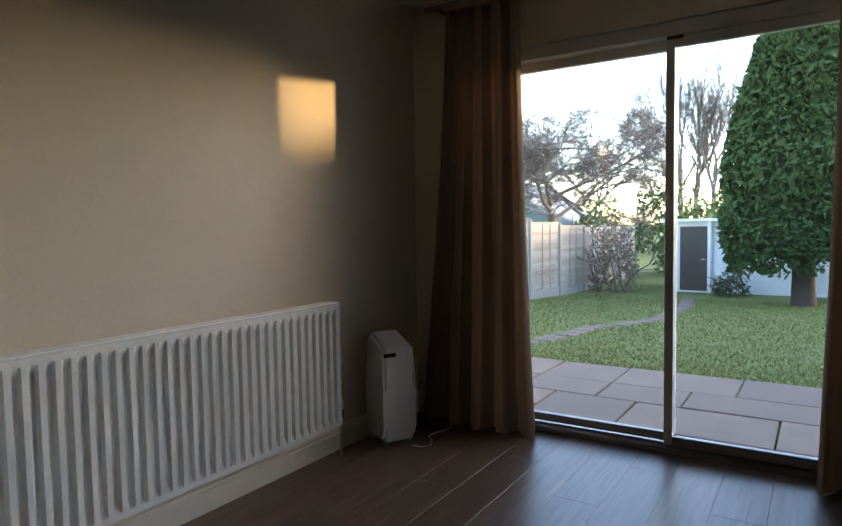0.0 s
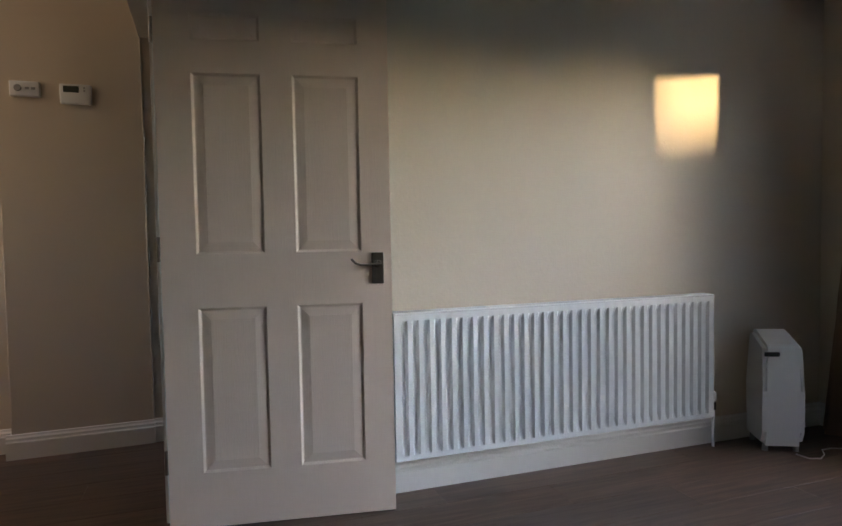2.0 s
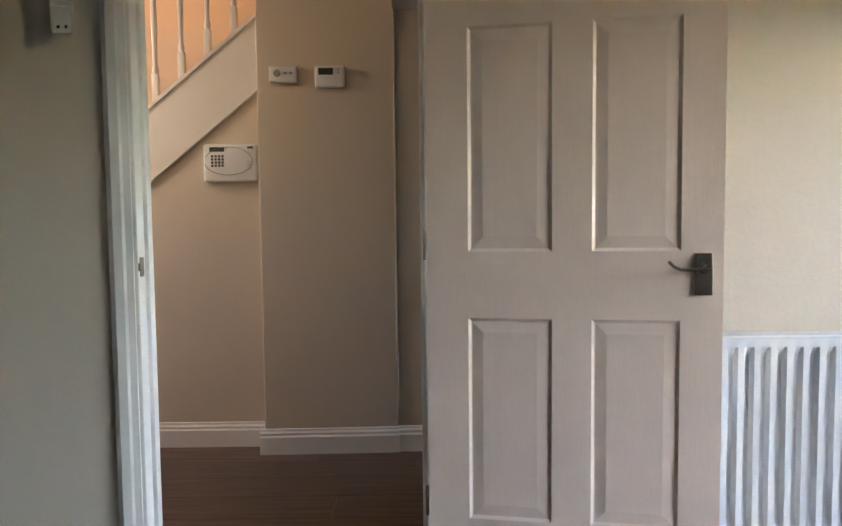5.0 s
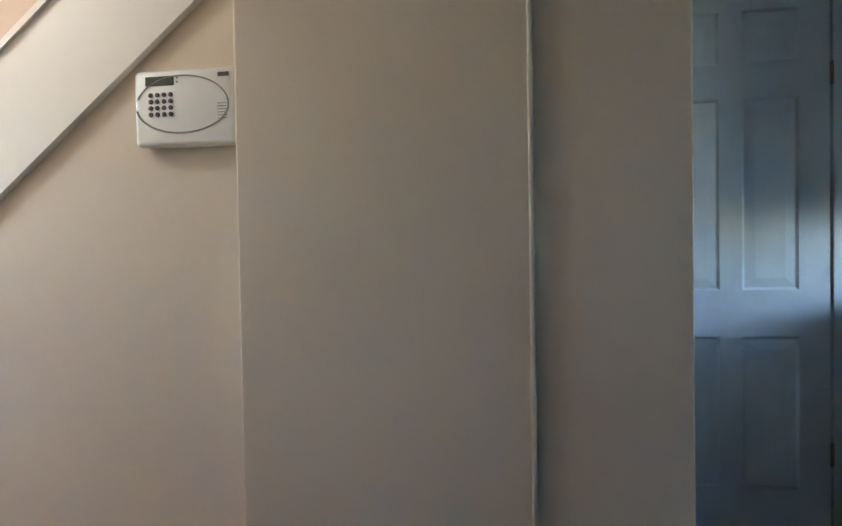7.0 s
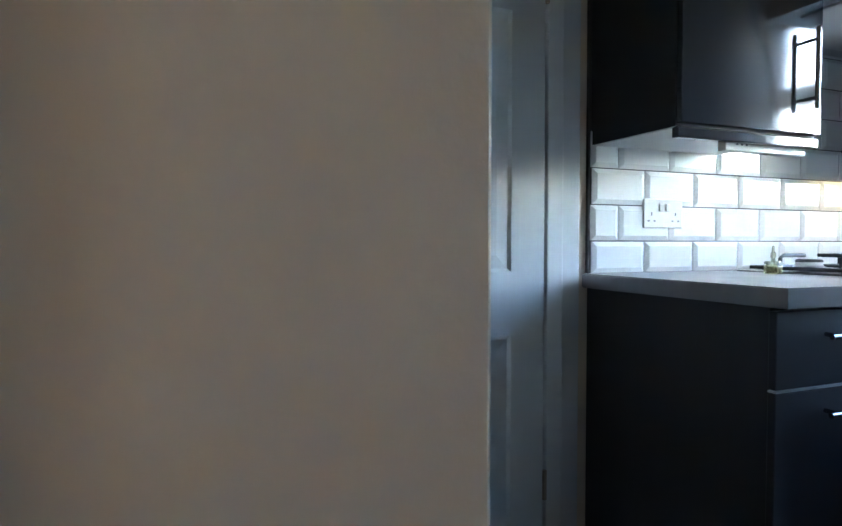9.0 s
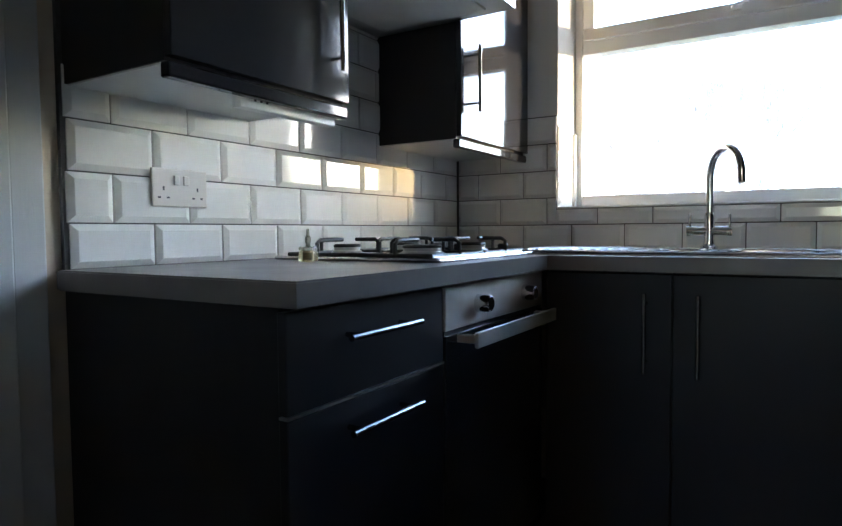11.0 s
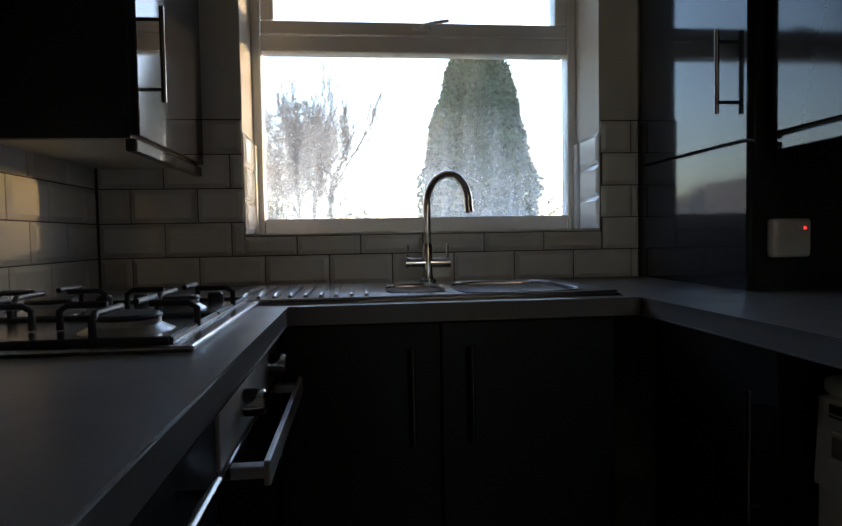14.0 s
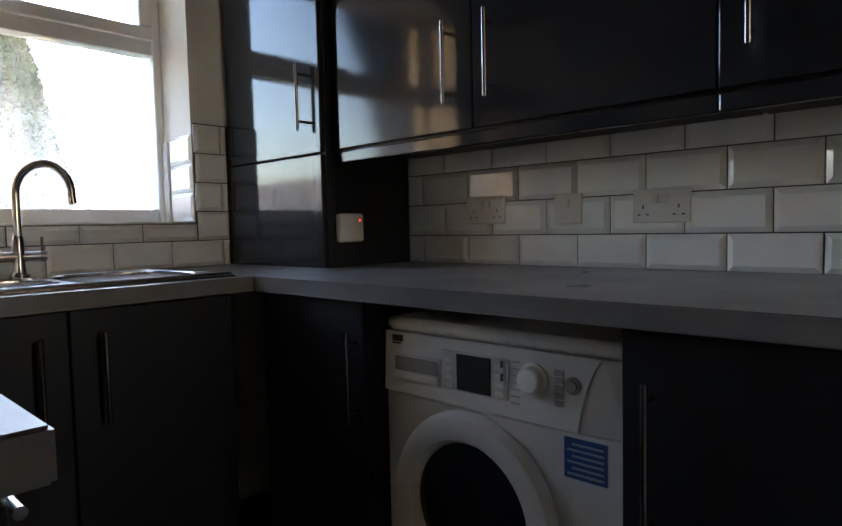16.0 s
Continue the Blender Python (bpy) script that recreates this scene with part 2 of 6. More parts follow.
def wood_mat(name, c1, c2, rough):
    m = bpy.data.materials.new(name)
    m.use_nodes = True
    nt = m.node_tree
    p, L = nt.nodes["Principled BSDF"], nt.links.new
    tc, oi = nt.nodes.new("ShaderNodeTexCoord"), nt.nodes.new("ShaderNodeObjectInfo")
    off = nt.nodes.new("ShaderNodeVectorMath")
    off.operation = "MULTIPLY_ADD"
    L(oi.outputs["Random"], off.inputs[0])
    off.inputs[1].default_value = (37, 11, 3)
    L(tc.outputs["Object"], off.inputs[2])
    mp = nt.nodes.new("ShaderNodeMapping")
    mp.inputs["Scale"].default_value = (1.5, 22, 22)
    L(off.outputs[0], mp.inputs[0])
    n = nt.nodes.new("ShaderNodeTexNoise")
    n.inputs["Scale"].default_value, n.inputs["Detail"].default_value, n.inputs["Distortion"].default_value = 2.2, 8, 0.8
    L(mp.outputs[0], n.inputs["Vector"])
    rp = nt.nodes.new("ShaderNodeValToRGB")
    rp.color_ramp.elements[0].position, rp.color_ramp.elements[1].position = 0.3, 0.72
    rp.color_ramp.elements[0].color, rp.color_ramp.elements[1].color = (*c1, 1), (*c2, 1)
    L(n.outputs["Fac"], rp.inputs[0])
    hs = nt.nodes.new("ShaderNodeHueSaturation")
    mr = nt.nodes.new("ShaderNodeMapRange")
    mr.inputs[3].default_value, mr.inputs[4].default_value = 0.75, 1.2
    L(oi.outputs["Random"], mr.inputs[0])
    L(mr.outputs[0], hs.inputs["Value"])
    L(rp.outputs[0], hs.inputs["Color"])
    L(hs.outputs[0], p.inputs["Base Color"])
    p.inputs["Roughness"].default_value = rough
    bp = nt.nodes.new("ShaderNodeBump")
    bp.inputs["Strength"].default_value, bp.inputs["Distance"].default_value = 0.15, 0.002
    L(n.outputs["Fac"], bp.inputs["Height"])
    L(bp.outputs[0], p.inputs["Normal"])
    return m


M_PLANK = wood_mat("grey_brown_laminate", (0.062, 0.036, 0.023), (0.150, 0.093, 0.060), 0.34)
M_FENCE = wood_mat("weathered_fence_timber", (0.22, 0.18, 0.14), (0.42, 0.36, 0.30), 0.85)


def glass_mat(name, fog=0.0):
    """Clear pane; fog: how much condensation sits on it."""
    m = bpy.data.materials.new(name)
    m.use_nodes = True
    nt = m.node_tree
    L = nt.links.new
    nt.nodes.remove(nt.nodes["Principled BSDF"])
    out = nt.nodes["Material Output"]
    tr, gl, mx = nt.nodes.new("ShaderNodeBsdfTransparent"), nt.nodes.new("ShaderNodeBsdfGlossy"), nt.nodes.new("ShaderNodeMixShader")
    fr = nt.nodes.new("ShaderNodeFresnel")
    fr.inputs[0].default_value = 1.45
    gl.inputs["Roughness"].default_value = 0.02
    L(fr.outputs[0], mx.inputs[0])
    L(tr.outputs[0], mx.inputs[1])
    L(gl.outputs[0], mx.inputs[2])
    last = mx.outputs[0]
    if fog:
        tc, mp = nt.nodes.new("ShaderNodeNewGeometry"), nt.nodes.new("ShaderNodeMapping")
        mp.inputs["Scale"].default_value = (1, 7.0, 0.8)
        L(tc.outputs["Position"], mp.inputs[0])
        n = nt.nodes.new("ShaderNodeTexNoise")
        n.inputs["Scale"].default_value, n.inputs["Detail"].default_value = 5, 4
        L(mp.outputs[0], n.inputs["Vector"])
        sx = nt.nodes.new("ShaderNodeSeparateXYZ")
        L(tc.outputs["Position"], sx.inputs[0])
        mr = nt.nodes.new("ShaderNodeMapRange")
        mr.inputs[1].default_value, mr.inputs[2].default_value = 1.20, 1.52
        mr.inputs[3].default_value, mr.inputs[4].default_value = 1.0, 0.16
        L(sx.outputs[2], mr.inputs[0])
        rp = nt.nodes.new("ShaderNodeValToRGB")
        rp.color_ramp.elements[0].position, rp.color_ramp.elements[1].position = 0.05, 0.8
        L(n.outputs["Fac"], rp.inputs[0])
        mul = nt.nodes.new("ShaderNodeMath")
        mul.operation = "MULTIPLY"
        L(mr.outputs[0], mul.inputs[0])
        L(rp.outputs[0], mul.inputs[1])
        mul2 = nt.nodes.new("ShaderNodeMath")
        mul2.operation = "MULTIPLY"
        L(mul.outputs[0], mul2.inputs[0])
        mul2.inputs[1].default_value = fog
        tl = nt.nodes.new("ShaderNodeBsdfTranslucent")
        tl.inputs[0].default_value = (0.92, 0.94, 0.95, 1)
        m2 = nt.nodes.new("ShaderNodeMixShader")
        L(mul2.outputs[0], m2.inputs[0])
        L(last, m2.inputs[1])
        L(tl.outputs[0], m2.inputs[2])
        last = m2.outputs[0]
    L(last, out.inputs[0])
    return m


M_GLASS = glass_mat("clear_glass")
M_FOG = glass_mat("condensation_glass", 0.34)
M_DROP = mat("water_drop", (0.75, 0.78, 0.8), 0.05, grain=0.02, spec=0.8)

cnt = M_CURTAIN.node_tree
cloth_glow, cloth_mix = cnt.nodes.new("ShaderNodeBsdfTranslucent"), cnt.nodes.new("ShaderNodeMixShader")
cloth_glow.inputs[0].default_value = (0.50, 0.35, 0.25, 1)
cloth_mix.inputs[0].default_value = 0.28
cnt.links.new(cnt.nodes["Principled BSDF"].outputs[0], cloth_mix.inputs[1])
cnt.links.new(cloth_glow.outputs[0], cloth_mix.inputs[2])
cnt.links.new(cloth_mix.outputs[0], cnt.nodes["Material Output"].inputs[0])

# ---- structure: walls, floor, ceilings ----
DX0, DX1, DTOP = -1.045, -0.165, 2.03        # dining doorway
PY0, PY1, PTOP = -0.75, 2.12, 2.075          # patio opening


def wall_with_hole(name, axis, lo, hi, span, hole, height, material, label):
    """A wall along x (axis 'x') or y, with one opening (a0, a1, z0, z1)."""
    bm = bmesh.new()
    a0, a1, z0, z1 = hole
    pieces = [(span[0], a0, 0, height), (a1, span[1], 0, height), (a0, a1, z1, height)]
    if z0 > 0:
        pieces.append((a0, a1, 0, z0))
    for p0, p1, q0, q1 in pieces:
        if p1 - p0 > 1e-4:
            if axis == "x":
                box(bm, p0, lo, q0, p1, hi, q1)
            else:
                box(bm, lo, p0, q0, hi, p1, q1)
    bmesh.ops.remove_doubles(bm, verts=bm.verts, dist=1e-5)
    return solid(name, bm, material, label, "wall", "structure")


WIN = (3.142, 4.262, 1.058, 2.12)            # kitchen window opening: y, y, z, z
wall_with_hole("wall_radiator", "x", YW, 2.625, (-3.6, XP + 0.25), (DX0 - 0.03, DX1 + 0.03, 0, DTOP + 0.03), CEIL, M_CREAM, "cream painted plaster wall with a doorway to the hall")
wall_with_hole("wall_patio", "y", XP - 0.06, XP + 0.25, (-3.0, YW), (PY0, PY1, 0, PTOP), CEIL, M_CREAM, "cream painted wall round the sliding patio doors")
# opening and window below are added, out of view, to brighten the hall
wall_with_hole("wall_front", "y", -3.75, -3.6, (-3.0, 4.85), (2.90, 3.36, 1.00, 2.05), CEIL, M_CREAM, "plain cream wall with an added opening that lets daylight into the hall")
added_window = thing("daylight_window", (-3.68, 3.14, 1.0), "added white framed window out of view, there to light the hall", "window", kind="structure")
for y0, y1 in ((2.90, 2.96), (3.30, 3.36)):
    part("stile", B(-3.70, y0, 1.00, -3.65, y1, 2.05, bev=0.003), M_UPVC, added_window)
for z0, z1 in ((1.00, 1.08), (1.97, 2.05)):
    part("rail", B(-3.70, 2.961, z0, -3.65, 3.299, z1, bev=0.003), M_UPVC, added_window)
fp = part("pane", B(-3.682, 2.96, 1.08, -3.676, 3.30, 1.97), M_GLASS, added_window)
fp.visible_shadow = False
solid("wall_dining_side", B(-3.75, -3.15, 0, XP + 0.25, -3.0, CEIL), M_CREAM, "plain cream wall", "wall", "structure")
solid("ceiling_dining", B(-3.75, -3.15, CEIL, XP + 0.25, 2.60, CEIL + 0.12), M_CEIL, "white painted ceiling of the dining room", "ceiling", "structure")
solid("ceiling_kitchen", B(-0.30, 2.60, CEIL, XW + 0.25, 4.95, CEIL + 0.12), M_CEIL, "white painted kitchen ceiling", "ceiling", "structure")
solid("ceiling_hall", B(-3.75, 2.60, CEIL, -0.30, Y_AL + 0.03, CEIL + 0.12), M_CEIL, "white painted hall ceiling", "ceiling", "structure")
wall_with_hole("wall_window", "y", XW + 0.008, XW + 0.29, (2.625, 4.95), WIN, CEIL, M_CEIL, "white painted kitchen wall round the window")
solid("wall_hob", B(-0.2, YH + 0.008, 0, XW + 0.29, YH + 0.15, CEIL), M_HALL, "kitchen wall behind the hob, tiled above the worktop", "wall", "structure")
# hall pier with its shallow step, the beam over the passage and the stair wall
solid("wall_pier", B(-0.95, Y_TH, 0, -0.296, Y_AL + 0.02, CEIL, bev=0.006), M_HALL, "cream hall wall carrying the heating controls", "wall", "structure")
solid("wall_cupboard", B(-0.296, Y_TH + 0.012, 0, 0.03, YH + 0.008, CEIL, bev=0.004), M_HALL, "cream wall between hall and understairs cupboard", "wall", "structure")
solid("wall_header", B(-0.30, 2.625, 2.13, -0.20, Y_TH + 0.012, CEIL, bev=0.004), M_HALL, "cream beam over the passage to the kitchen", "wall", "structure")
bead = B(-0.3005, Y_TH - 0.003, 0.13, -0.2895, Y_TH + 0.012, 2.13, bev=0.004, seg=3)
solid("trim_bead", bead, M_HALL, "rounded plaster edge bead on the wall corner", "trim", "structure", smooth=True)
solid("wall_stair_back", B(-3.75, 4.66, 0, -0.296, 4.80, 4.2), M_HALL, "warm cream wall on the far side of the stairs", "wall", "structure")
solid("wall_landing", B(-3.75, 3.55, CEIL + 0.12, -0.2, 3.70, 4.2), M_HALL, "plain wall beside the upper stairs", "wall", "structure")
solid("wall_landing_end", B(-0.28, 3.70, CEIL + 0.12, -0.14, 4.66, 4.2), M_HALL, "plain wall at the top of the stairs", "wall", "structure")
solid("wall_hall_end", B(-3.75, 3.55, CEIL + 0.12, -3.6, 4.80, 4.2), M_HALL, "plain wall over the front hall", "wall", "structure")
solid("ceiling_landing", B(-3.75, 3.55, 4.2, -0.14, 4.80, 4.3), M_CEIL, "white ceiling over the stairs", "ceiling", "structure")
# stair wall below the string: a slope cut
SLOPE = math.tan(radians(39.4))


def string_z(x):
    return 1.67 + (x + 1.52) * SLOPE


bm = bmesh.new()
prism(bm, [(-3.2, 0), (-0.95, 0), (-0.95, string_z(-0.95) - 0.10), (-3.2, max(0.02, string_z(-3.2) - 0.10))], Y_AL, Y_AL + 0.06)
solid("wall_stair", bm, M_HALL, "warm cream panelled wall under the stairs", "wall", "structure")
solid("floor_base", B(-3.75, -3.15, -0.12, XP + 0.02, 4.95, -0.012), M_GROUT, "screed under the laminate floor", "floor", "structure")

# ---- skirting ----
SKIRT = [(0.0, 0.0), (0.018, 0.0), (0.018, 0.085), (0.013, 0.092), (0.013, 0.104), (0.007, 0.112), (0.005, 0.122), (0.0, 0.125)]


def skirting(p0, p1, normal):
    p0, p1, n = Vector((*p0, 0)), Vector((*p1, 0)), Vector((*normal, 0))
    bm = bmesh.new()
    a = [bm.verts.new(p0 + n * d + Vector((0, 0, h))) for d, h in SKIRT]
    b = [bm.verts.new(p1 + n * d + Vector((0, 0, h))) for d, h in SKIRT]
    for k in range(len(a)):
        bm.faces.new((a[k], a[(k + 1) % len(a)], b[(k + 1) % len(a)], b[k]))
    bm.faces.new(a[::-1])
    bm.faces.new(b)
    solid("baseboard", bm, M_GLOSS, "white moulded skirting board along the wall", "skirting board", "structure")


skirting((DX1 + 0.11, YW), (XP - 0.06, YW), (0, -1))
skirting((-3.6, YW), (DX0 - 0.11, YW), (0, -1))
skirting((XP - 0.06, YW), (XP - 0.06, PY1), (-1, 0))
skirting((-3.2, Y_AL), (-0.95, Y_AL), (0, -1))
skirting((-0.968, Y_TH - 0.018), (-0.29, Y_TH), (0, -1))
skirting((-0.95, Y_AL), (-0.95, Y_TH - 0.018), (-1, 0))
skirting((-0.29, Y_TH + 0.012), (0.03, Y_TH + 0.012), (0, -1))
skirting((0.03, Y_TH), (0.03, 4.69), (1, 0))
skirting((-3.6, 2.625), (DX0 - 0.11, 2.625), (0, 1))


# ---- doors ----
def panel_face(bm, w, h, y, panels, depth=0.0055, slope=0.030):
    """A door face in x-z at y with sunk panels whose raised field comes back up."""
    xs = sorted({0, w, *[v for p in panels for v in (p[0], p[1])]})
    zs = sorted({0, h, *[v for p in panels for v in (p[2], p[3])]})
    grid = {(i, k): bm.verts.new((x, y, z)) for i, x in enumerate(xs) for k, z in enumerate(zs)}
    for i in range(len(xs) - 1):
        for k in range(len(zs) - 1):
            cx, cz = (xs[i] + xs[i + 1]) / 2, (zs[k] + zs[k + 1]) / 2
            inside = any(p[0] < cx < p[1] and p[2] < cz < p[3] for p in panels)
            ring = [grid[i, k], grid[i + 1, k], grid[i + 1, k + 1], grid[i, k + 1]]
            if not inside:
                bm.faces.new(ring)
                continue
            x0, x1, z0, z1 = xs[i], xs[i + 1], zs[k], zs[k + 1]
            for inset, d in ((0.009, depth), (0.013, depth), (0.013 + slope, 0.002)):
                nxt = [bm.verts.new(v) for v in ((x0 + inset, y + d, z0 + inset), (x1 - inset, y + d, z0 + inset), (x1 - inset, y + d, z1 - inset), (x0 + inset, y + d, z1 - inset))]
                for q in range(4):
                    bm.faces.new((ring[q], ring[(q + 1) % 4], nxt[(q + 1) % 4], nxt[q]))
                ring = nxt
            bm.faces.new(ring)


def door_leaf(w, h, t, panels):
    bm = bmesh.new()
    panel_face(bm, w, h, 0.0, panels)
    edge = [bm.verts.new(v) for v in ((0, 0, 0), (w, 0, 0), (w, 0, h), (0, 0, h), (0, t, 0), (w, t, 0), (w, t, h), (0, t, h))]
    for f in ((0, 1, 5, 4), (1, 2, 6, 5), (2, 3, 7, 6), (3, 0, 4, 7), (4, 5, 6, 7)):
        bm.faces.new([edge[i] for i in f])
    return bm


PANELS = [(a, a + 0.244, z0, z1) for a in (0.123, 0.480) for z0, z1 in ((0.205, 0.818), (1.016, 1.672), (1.79, 1.885))]


def lever_handle(parent, m, x, z):
    """Backplate and curved lever on the door's face, in the leaf's own metres."""
    bm = B(x - 0.023, -0.007, z - 0.064, x + 0.023, 0, z + 0.055, bev=0.0025)
    for dx in (-0.015, 0.015):
        for dz in (-0.055, 0.046):
            rod(bm, (x + dx, -0.0090, z + dz), (x + dx, -0.006, z + dz), 0.0036, 8)
    bm.transform(m)
    part("backplate", bm, M_BRASS, parent, "tarnished metal backplate")
    bm = lathe(bmesh.new(), (x, -0.007, z + 0.012), [(0.015, 0.0), (0.015, -0.004), (0.010, -0.007), (0.009, -0.032), (0.011, -0.036)], 16, "y")
    tube(bm, [(x + 0.008, -0.040, z + 0.013), (x - 0.015, -0.043, z + 0.013), (x - 0.045, -0.045, z + 0.010), (x - 0.072, -0.045, z + 0.011), (x - 0.088, -0.043, z + 0.018), (x - 0.097, -0.040, z + 0.027), (x - 0.101, -0.037, z + 0.033)], 0.0048, 10)
    bm.transform(m)
    part("lever", bm, M_BRASS, parent, "thin curved metal lever", True)


LEAF = Matrix.Translation((-0.160, 2.511, 0.008)) @ Matrix.Rotation(math.atan2(-0.132, 0.827), 4, "Z")
door = thing("door_1", (-0.160, 2.511, 0.0), "white six-panel door standing open against the wall", "door", kind="structure")
bm = door_leaf(0.838, 1.981, 0.036, PANELS)
bm.transform(LEAF)
part("leaf", bm, M_DOOR, door, "moulded six-panel leaf")
lever_handle(door, LEAF, 0.785, 0.955)
for hz in (0.22, 1.0, 1.78):
    bm = rod(bmesh.new(), (-0.166, 2.505, hz), (-0.166, 2.505, hz + 0.09), 0.006, 10)
    part("hinge", bm, M_BRASS, door)

frame_1 = thing("door_frame", (DX0, 2.59, 0), "white gloss door lining and architrave of the dining doorway", "door frame", kind="structure")
for x0, x1 in ((DX0 - 0.028, DX0), (DX1, DX1 + 0.028)):
    part("jamb", B(x0, YW - 0.004, 0, x1, 2.632, DTOP, bev=0.003), M_GLOSS, frame_1)
part("head", B(DX0 - 0.028, YW - 0.004, DTOP, DX1 + 0.028, 2.632, DTOP + 0.028, bev=0.003), M_GLOSS, frame_1)
for x0, x1 in ((DX0, DX0 + 0.014), (DX1 - 0.014, DX1)):
    part("door_stop", B(x0, 2.597, 0, x1, 2.630, DTOP - 0.012, bev=0.002), M_GLOSS, frame_1)
part("door_stop", B(DX0, 2.597, DTOP - 0.012, DX1, 2.630, DTOP, bev=0.002), M_GLOSS, frame_1)


def architrave(x0, x1, y, side, parent):
    """Moulded board standing on a wall face; side -1 or 1: its outward way."""
    w = x1 - x0
    bm = bmesh.new()
    prof = [(0, 0), (w, 0), (w, 0.010), (w * 0.72, 0.012), (w * 0.62, 0.017), (w * 0.25, 0.018), (w * 0.1, 0.014), (0, 0.012)]
    prism(bm, [(x0 + a, y + side * b) for a, b in prof], 0.0, DTOP + 0.075, axis="z")
    part("architrave", bm, M_GLOSS, parent)


for y, s in ((YW, -1), (2.625, 1)):
    architrave(DX0 - 0.085, DX0 - 0.012, y, s, frame_1)
    architrave(DX1 + 0.012, DX1 + 0.085, y, s, frame_1)
    part("architrave", B(DX0 - 0.085, min(y, y + s * 0.018), DTOP + 0.076, DX1 + 0.085, max(y, y + s * 0.018), DTOP + 0.145, bev=0.003), M_GLOSS, frame_1)
part("strike_plate", B(DX0 - 0.001, 2.562, 0.955, DX0 + 0.002, 2.586, 1.015, bev=0.0008), M_BRASS, frame_1, "metal strike plate")
part("strike_lip", B(DX0 - 0.001, 2.552, 0.972, DX0 + 0.006, 2.566, 0.998, bev=0.002), M_BRASS, frame_1)

# understairs cupboard door, shut, in the hob wall
cup = thing("door_2", (0.74, YH, 0), "white panelled understairs cupboard door, shut", "door", kind="structure")
CW = 0.700
bm = door_leaf(CW, 1.981, 0.036, [(a, a + 0.185, z0, z1) for a in (0.155, 0.415) for z0, z1 in ((0.205, 0.742), (0.907, 1.58), (1.70, 1.885))])
bm.transform(Matrix.Translation((0.74 - CW, YH - 0.032, 0.008)))
part("leaf", bm, M_CUPDOOR, cup)
bm = lathe(bmesh.new(), (0.095, YH - 0.032, 1.0), [(0.024, 0.0), (0.024, -0.006), (0.011, -0.010), (0.010, -0.030), (0.022, -0.040), (0.026, -0.052), (0.020, -0.062), (0.006, -0.066)], 20, "y")
part("door_knob", bm, M_GLOSS, cup, "round white door knob", True)
for hz in (0.30, 1.62):
    part("hinge", rod(bmesh.new(), (0.745, YH - 0.034, hz), (0.745, YH - 0.034, hz + 0.08), 0.006, 10), M_BRASS, cup)
part("jamb", B(0.749, YH - 0.034, 0, 0.800, YH + 0.006, 2.05, bev=0.004), M_CUPDOOR, cup)
part("architrave", B(0.801, YH - 0.022, 0, 0.862, YH + 0.006, 2.05, bev=0.004), M_CUPDOOR, cup)
part("head", B(0.032, YH - 0.034, 1.998, 0.748, YH + 0.006, 2.05, bev=0.004), M_CUPDOOR, cup)

# ---- sliding patio doors ----
patio = thing("patio_door", (XP, 0.7, 0), "white framed sliding glass patio doors, shut, looking onto the garden", "patio door", kind="structure")
part("head_frame", B(XP - 0.05, PY0, 2.005, XP + 0.07, PY1, PTOP, bev=0.004), M_ALU, patio)
part("track", B(XP - 0.05, PY0, 0.0, XP + 0.09, PY1, 0.030, bev=0.003), M_TRACK, patio, "dull grey sliding track")
part("track_rail", B(XP - 0.012, PY0, 0.030, XP - 0.004, PY1, 0.042), M_TRACK, patio)
for y0, y1 in ((PY0, PY0 + 0.05), (PY1 - 0.05, PY1)):
    part("side_frame", B(XP - 0.05, y0, 0.03, XP + 0.07, y1, 2.005, bev=0.004), M_ALU, patio)
MULL = 1.108


def sash(x, y0, y1, stile0, stile1):
    s = part("sash_frame", B(x - 0.018, y0, 0.042, x + 0.018, y1, 0.085, bev=0.003), M_TRACK, patio)
    part("top_rail", B(x - 0.018, y0, 1.955, x + 0.018, y1, 2.003, bev=0.003), M_ALU, s)
    part("stile", B(x - 0.020, y0, 0.042, x + 0.020, y0 + stile0, 2.003, bev=0.003), M_ALU, s)
    part("stile", B(x - 0.020, y1 - stile1, 0.042, x + 0.020, y1, 2.003, bev=0.003), M_ALU, s)
    pane = part("pane", B(x - 0.004, y0 + stile0 - 0.004, 0.08, x + 0.004, y1 - stile1 + 0.004, 1.96), M_GLASS, s)
    pane.visible_shadow = False


sash(XP + 0.030, MULL - 0.018, PY1 - 0.05, 0.036, 0.045)
sash(XP - 0.022, PY0 + 0.05, MULL + 0.022, 0.045, 0.040)
part("roller_catch", B(XP - 0.048, MULL - 0.055, 1.990, XP - 0.020, MULL + 0.02, 2.012, bev=0.003), M_BLACKPL, patio)
solid("patio_reveal", B(XP - 0.062, PY0, PTOP, XP + 0.25, PY1, PTOP + 0.003), M_CEIL, "white painted soffit over the patio doors", "trim", "structure")


